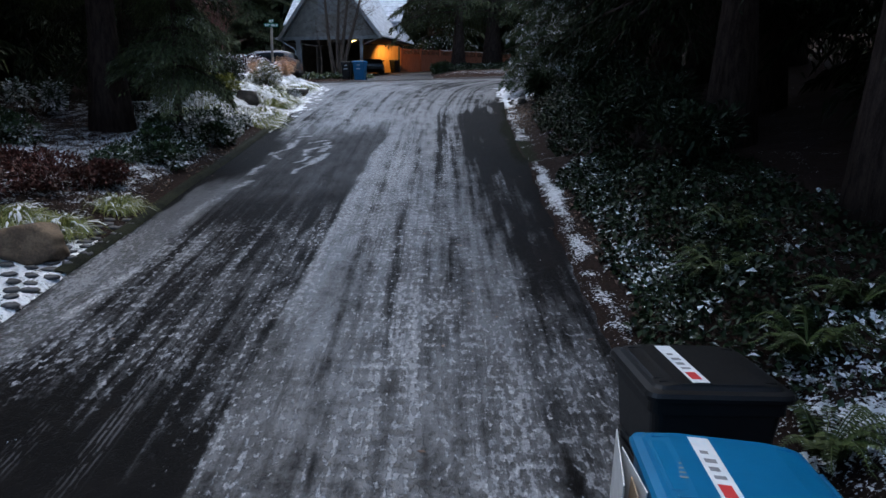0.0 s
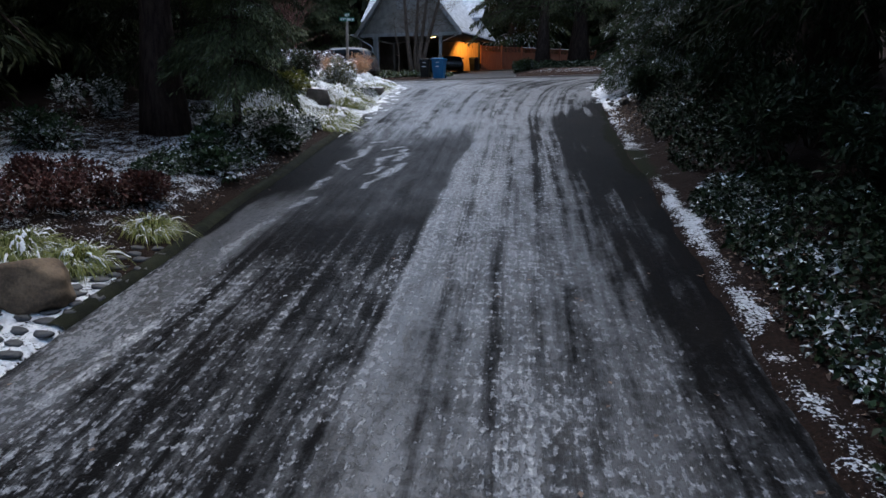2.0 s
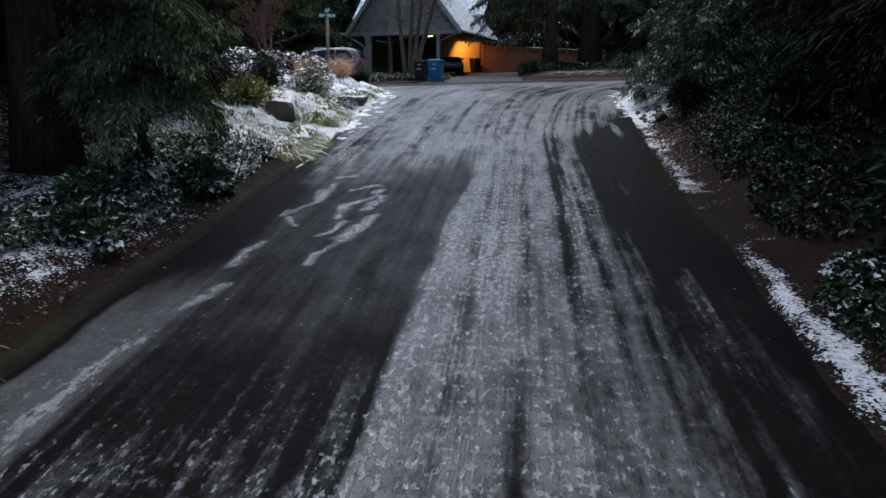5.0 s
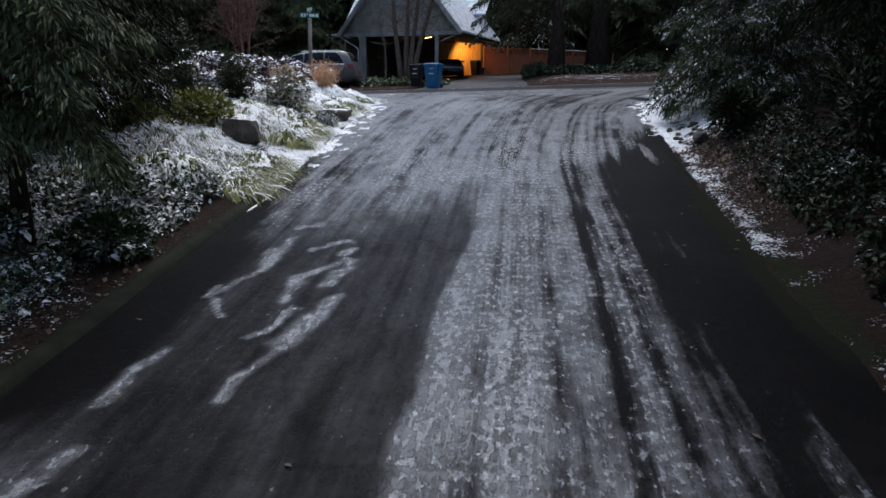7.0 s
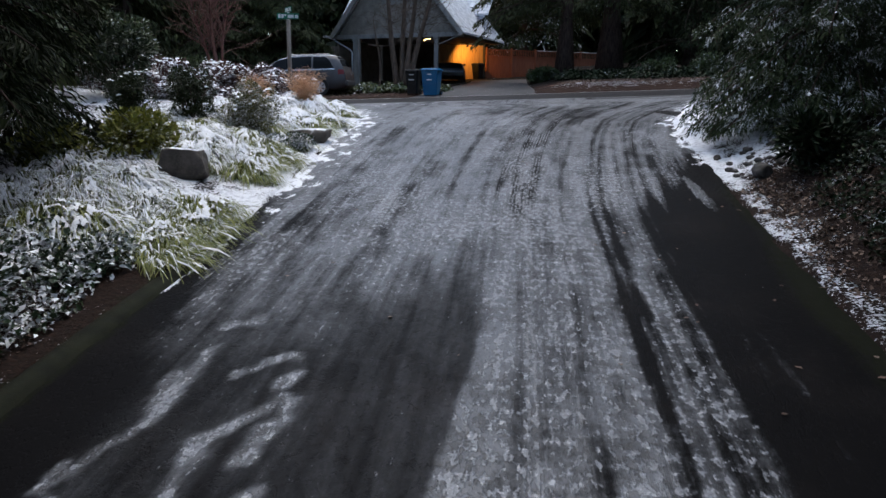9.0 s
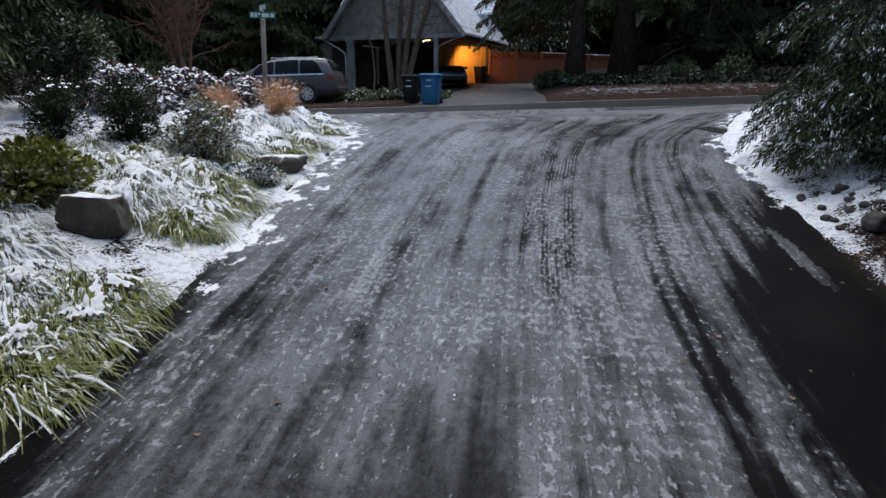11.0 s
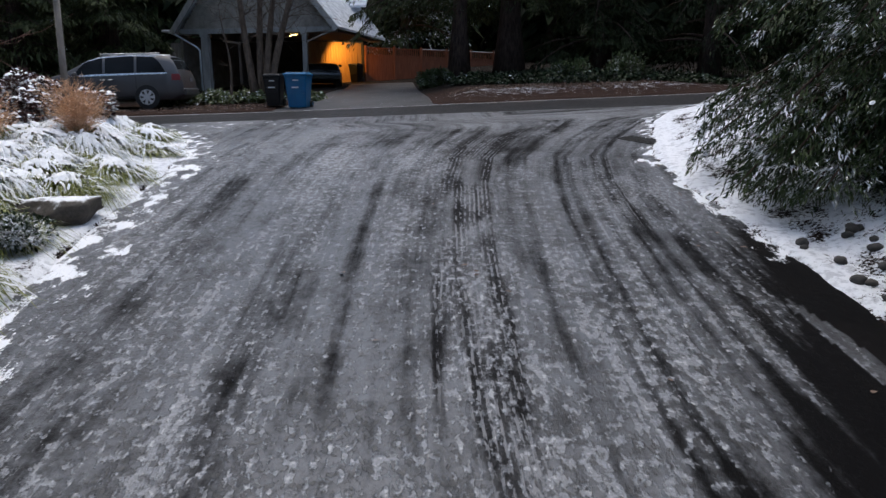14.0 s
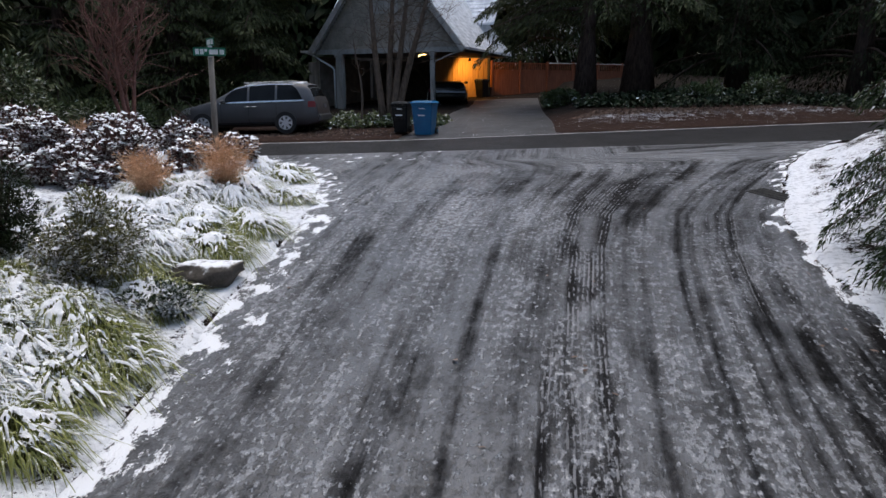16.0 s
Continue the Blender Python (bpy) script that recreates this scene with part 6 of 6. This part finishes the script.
def fern(x, y, r, h, seed):
    rng = np.random.default_rng(seed)
    s = base("sword_fern", pose(x, y, ground_z(x, y) - 0.02), "dark green sword fern on the bank", "fern", "ferns on the bank")
    at, way, size = [], [], []
    ribs = Bunch()
    for k in range(22):
        a = rng.random() * 2 * math.pi
        d = np.array([math.cos(a), math.sin(a), 0])
        L, H = r * rng.uniform(0.7, 1.1), h * rng.uniform(0.6, 1.1)
        pts = [d * L * t + np.array([0, 0, H * math.sin(min(1, t * 1.15) * 2.4)]) for t in np.linspace(0, 1, 7)]
        ribs.add(*tube(pts, [0.006] * 6 + [0.003], 3))
        side = np.array([-d[1], d[0], 0])
        for t in np.linspace(0.12, 1, 24):
            p = d * L * t + np.array([0, 0, H * math.sin(min(1, t * 1.15) * 2.4)])
            for sg in (-1, 1):
                at.append(p)
                way.append(side * sg + d * 0.35)
                size.append(0.12 * (1.1 - t))
    ribs.make("ribs", M_FERN, s)
    V, F = leaves(np.array(at), np.array(way), np.array(size), np.array(size) * 0.35, 0.2, 0.1, rng, 0.15)
    mesh_ob("fronds", V, F, M_FERN, s)


GR = "snowy arching grasses in the bed"
L_SNOWGRASS = "arching grass clump weighed down by snow"
rng = np.random.default_rng(61)
# the open corner bed, from the shaded end to the street
k = 0
for y in np.arange(19.4, 35.0, 0.54):
    wide = 3.2 if y < 26 else 3.0
    for x in np.arange(0.35, wide, 0.60):
        px, py = float(left_edge(y)) - x - 0.22 - 0.10 * float(ease(22.5, 24, y)) + rng.uniform(-0.18, 0.18), y + rng.uniform(-0.2, 0.2)
        if (px + 6.3) ** 2 + (py - 23.4) ** 2 < 0.62 or (px + 5.75) ** 2 + (py - 27.85) ** 2 < 0.45 or rng.random() < (0.10 if y < 29 else 0.30):
            continue
        if 22.35 < py < 23.95 and px > -6.2:
            continue
        if (py > 33.4 and px < -8) or (py < 20.4 and px > -5.7 - (20.4 - py)):
            continue
        edge = x < 0.7
        r = rng.uniform(0.36, 0.62) * (0.85 if y > 29 else 1.0)
        grass_clump("arching_grass", px, py, r, rng.uniform(0.20, 0.36) * (0.75 if y > 29 else 1.0), 560, 1000 + k, M_GRASSFREE if edge or rng.random() < 0.3 else M_GRASS, "green arching grass at the bed's edge" if edge else L_SNOWGRASS, (0.48, -0.22), GR, int((26 if edge else 44) * rng.uniform(0.6, 1.3)), (0.24 if edge else 0.32) + 0.26 * float(ease(26, 30, y)) - 0.08 * float(ease(22, 20, y)) - 0.14 * float(ease(1.2, 2.2, x)) * float(ease(27.5, 26, y)))
        k += 1
for x, y, r in ((-5.45, 11.6, 0.32), (-5.7, 10.3, 0.34), (-6.3, 10.2, 0.36), (-6.9, 9.6, 0.36)):
    grass_clump("arching_grass", x, y, r, 0.28, 560, int(x * -100), M_GRASSFREE, "pale green grass tuft beside the kerb", (0.2, 0), "grass tufts by the boulder", 12, 0.14)

L_JUN = "dense dark evergreen shrub flecked with snow"
shrub("evergreen_shrub", -6.65, 26.95, 0.72, 1.18, 9000, 0.06, 201, M_JUNIPER, L_JUN, 0.35, lumps=18, caps=60, lowest=0.2)
shrub("evergreen_shrub", -7.95, 27.0, 0.56, 1.45, 9000, 0.06, 202, M_YEW, "upright dark evergreen shrub with flecks of snow", 0.35, lumps=24, lowest=0.1, caps=24)
shrub("evergreen_shrub", -9.55, 27.5, 0.55, 1.2, 9000, 0.06, 203, M_YEW, "upright dark evergreen shrub with flecks of snow", 0.35, lumps=24, lowest=0.1, caps=30)
shrub("rhododendron", -11.3, 29.9, 0.9, 2.1, 2600, 0.16, 209, M_RHODO, "tall broad-leaved evergreen shrub with snow on its leaves", 0.35, lumps=15)
shrub("golden_euonymus", -7.35, 24.05, 0.75, 0.85, 3200, 0.10, 205, M_GOLDLEAF, "yellow-green leafy shrub behind the boulder", 0.6, lumps=12)
shrub("golden_euonymus", -8.3, 23.2, 0.6, 0.7, 2400, 0.10, 207, M_GOLDLEAF, "yellow-green leafy shrub behind the boulder", 0.6, lumps=10)
shrub("blue_groundcover", -5.8, 26.75, 0.5, 0.34, 2600, 0.05, 208, M_SALALSNOW, "low bluish shrub dusted with snow beside the flat boulder", 0.5, lumps=8)
n = 0
for x, y, r, h in ((-9.0, 31.8, 0.65, 1.05), (-9.9, 32.6, 0.7, 1.0), (-8.6, 33.2, 0.6, 0.95), (-10.8, 32.0, 0.75, 1.0), (-11.8, 33.0, 0.75, 1.1), (-7.6, 33.6, 0.45, 0.75), (-10.2, 33.8, 0.7, 1.05), (-12.8, 32.0, 0.75, 1.0), (-9.6, 30.9, 0.55, 0.75), (-13.5, 34.0, 0.8, 1.1), (-11.2, 30.8, 0.7, 0.8), (-7.95, 32.2, 0.45, 0.7), (-10.4, 30.7, 0.45, 0.45), (-8.6, 31.2, 0.40, 0.45), (-8.0, 31.4, 0.35, 0.40), (-9.1, 30.6, 0.40, 0.40), (-11.9, 31.0, 0.5, 0.5)):
    shrub("snow_capped_shrub", x, y, r, h, 3400, 0.075, 300 + n, M_SEDUM, "dark red-leaved shrub with caps of snow", 0.75, lumps=18, group="snow-capped shrubs at the corner", upright=0.8, caps=250)
    n += 1
for x, y, r in ((-6.8, 31.1, 0.52), (-7.75, 30.2, 0.42), (-12.5, 33.8, 0.40), (-11.4, 34.5, 0.42), (-9.3, 34.6, 0.40)):
    rng2 = np.random.default_rng(int(-x * 100))
    s = base("orange_grass", pose(x, y, ground_z(x, y) - 0.02), "dry orange fine-stemmed ornamental grass", "grass", "orange grasses")
    at, way, size = [], [], []
    for j in range(190):
        a = rng2.random() * 2 * math.pi
        spread, tall = rng2.uniform(0.05, 0.50) * r / 0.46, rng2.uniform(0.45, 0.95) * r / 0.46
        d = np.array([math.cos(a), math.sin(a), 0])
        t = rng2.uniform(0.15, 1.0, 26) ** 0.7
        p = d * (spread * t**1.3)[:, None] + np.array([0, 0, 1.0]) * (tall * (t - 0.18 * spread * t * t))[:, None] + rng2.normal(0, 0.02, (26, 3))
        at.append(p)
        way.append(d * spread + np.array([0, 0, 0.35]) + rng2.normal(0, 0.30, (26, 3)))
        size.append(rng2.uniform(0.06, 0.15, 26))
    at, way, size = np.concatenate(at), np.concatenate(way), np.concatenate(size)
    V, F = leaves(at, way, size, np.full(len(size), 0.0065), 0.1, 0.1, rng2, 0.4)
    mesh_ob("stemwork", V, F, M_PEACH, s)
for k, (x, y, r, h) in enumerate(((-6.7, 11.9, 0.75, 0.6), (-7.5, 11.0, 0.8, 0.6), (-8.4, 11.6, 0.9, 0.65), (-7.5, 12.6, 0.8, 0.5), (-9.4, 12.2, 0.8, 0.6), (-6.2, 12.7, 0.55, 0.4))):
    shrub("barberry", x, y, r, h, 2600, 0.07, 400 + k, M_BARBERRY, "dark maroon bushy shrub in the shaded bed", 0.6, lumps=14, group="maroon shrubs")
for k, (x, y, r, h) in enumerate(((-5.75, 14.6, 0.5, 0.45), (-6.3, 15.4, 0.55, 0.5), (-5.6, 17.3, 0.5, 0.5), (-6.2, 18.3, 0.6, 0.55), (-10.4, 18.4, 0.8, 1.1), (-9.2, 15.0, 0.7, 0.7), (-6.6, 16.8, 0.6, 0.5))):
    shrub("salal_shrub", x, y, r, h, 1500, 0.11, 450 + k, M_SALALSNOW if y > 17.4 else M_SALALMID, "low leathery green shrub dusted with snow", 0.55, lumps=9, group="low green shrubs in the bed")
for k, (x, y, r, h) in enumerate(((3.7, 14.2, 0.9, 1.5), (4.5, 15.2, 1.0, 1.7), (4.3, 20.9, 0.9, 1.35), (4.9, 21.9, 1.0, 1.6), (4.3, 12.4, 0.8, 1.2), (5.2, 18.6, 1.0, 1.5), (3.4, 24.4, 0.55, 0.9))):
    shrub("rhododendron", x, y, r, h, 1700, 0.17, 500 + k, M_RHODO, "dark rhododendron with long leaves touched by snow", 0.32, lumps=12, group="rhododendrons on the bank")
cover("salal", [(2.75, 6.6, 0.8, 1.4), (3.0, 9.0, 0.9, 1.6), (3.1, 11.4, 0.9, 1.5), (3.0, 13.4, 0.8, 1.2), (4.3, 8.0, 1.2, 2.4), (4.2, 11.0, 1.0, 2.0), (3.3, 16.6, 0.8, 1.6), (3.4, 19.2, 0.8, 1.6)], 17000, 0.10, 71, M_SALALSHADE, "bank of leathery salal leaves dusted with snow", 0.6, 0.45)
cover("salal", [(-6.0, 15.8, 0.6, 1.2), (-6.6, 14.4, 0.5, 0.9)], 2600, 0.085, 77, M_SALALMID, "low dark leathery shrubs along the kerb", 0.6, 0.42)
cover("salal", [(2.5, 8.2, 0.3, 1.3), (2.6, 10.8, 0.35, 1.5), (2.75, 13.4, 0.4, 1.4), (3.6, 5.4, 0.7, 0.8)], 3000, 0.08, 78, M_SALALSNOW, "leathery leaves caught by snow at the bank's edge", 0.6, 0.30)
cover("salal", [(-6.1, 18.6, 0.75, 1.6), (-6.2, 20.0, 0.8, 0.8), (-7.2, 18.8, 0.9, 1.6)], 8000, 0.085, 75, M_SALALSNOW, "low leathery shrubs dusted with snow along the kerb", 0.6, 0.42)
cover("salal", [(3.3, 20.4, 0.7, 1.4), (3.6, 22.4, 0.8, 1.5), (3.9, 24.4, 0.8, 1.0), (4.4, 18.4, 1.0, 1.6)], 5000, 0.09, 76, M_SALALSHADE, "dark salal leaves on the shaded bank", 0.6, 0.4)
cover("ivy", [(-9.3, 46.4, 1.4, 1.6), (-7.6, 46.0, 1.2, 1.2), (-8.5, 47.6, 2.2, 1.4), (-6.5, 45.9, 0.7, 0.9), (-5.0, 46.9, 0.45, 1.6)], 9000, 0.15, 72, M_IVY, "low ivy bed dusted with snow before the carport", 0.8, 0.45)
cover("ground_ivy", [(4.8, 48.6, 3.4, 1.5), (9.5, 48.4, 3.0, 1.6), (1.9, 49.6, 1.5, 1.2), (5.5, 51.2, 4.0, 1.6)], 12000, 0.14, 73, M_SALALSHADE, "low evergreen ground cover under the firs", 0.8, 0.5)
cover("leaf_litter", [(2.6, 22.0, 0.7, 2.6), (3.4, 22.6, 1.0, 2.8), (2.6, 10.0, 0.5, 4.0), (-6.2, 15.5, 1.2, 4.5), (-8.5, 15.0, 2.2, 4.0), (-9, 43.4, 3.5, 0.9), (4.2, 45.9, 4.4, 1.1), (4.2, 45.9, 4.4, 1.1)], 10500, 0.07, 74, M_DEADLEAF, "brown fallen leaves strewn on the earth", 0.7, 0.03, "leaf litter", 0.1)
for k, (x, y) in enumerate(((3.1, 5.6), (3.9, 6.3), (3.0, 7.4), (4.3, 4.6), (2.75, 4.6), (3.6, 8.6))):
    fern(x, y, 0.62, 0.36, 600 + k)
for k, (x, y, r, h) in enumerate(((-0.35, 52.0, 0.6, 0.75), (0.25, 52.4, 0.65, 0.7), (5.4, 49.4, 0.9, 0.9), (7.6, 49.0, 1.0, 1.0), (-13.7, 34.9, 1.3, 3.0), (-12.6, 37.6, 0.8, 1.3), (-12.2, 36.3, 0.9, 1.3), (-14.6, 36.5, 1.0, 1.5), (-16.6, 44.9, 1.2, 1.2), (-18.5, 43.8, 1.2, 1.3))):
    shrub("laurel_shrub", x, y, r, h, 2300, 0.14, 650 + k, M_LAUREL, "rounded dark evergreen shrub with specks of snow", 0.45, lumps=13, group="evergreen shrubs across the street")


def lane_leaves():
    rng = np.random.default_rng(91)
    n = 90
    y = rng.uniform(2, 32, n)
    x = np.where(rng.random(n) < 0.6, right_edge(y) - rng.random(n) ** 2 * 2.5, left_edge(y) + rng.random(n) * 6)
    at = np.stack([x, y, grade(x, y) + 0.022], 1)
    way = rng.normal(0, 1, (n, 3)) * np.array([1, 1, 0.1])
    V, F = leaves(at, way, rng.uniform(0.05, 0.10, n), rng.uniform(0.03, 0.06, n), 0.0, 0.1, rng, 0.1)
    tagged(mesh_ob("fallen_leaves", V, F, M_DEADLEAF), "scattered pale fallen leaves on the icy lane", "leaves", kind="stuff")


lane_leaves()
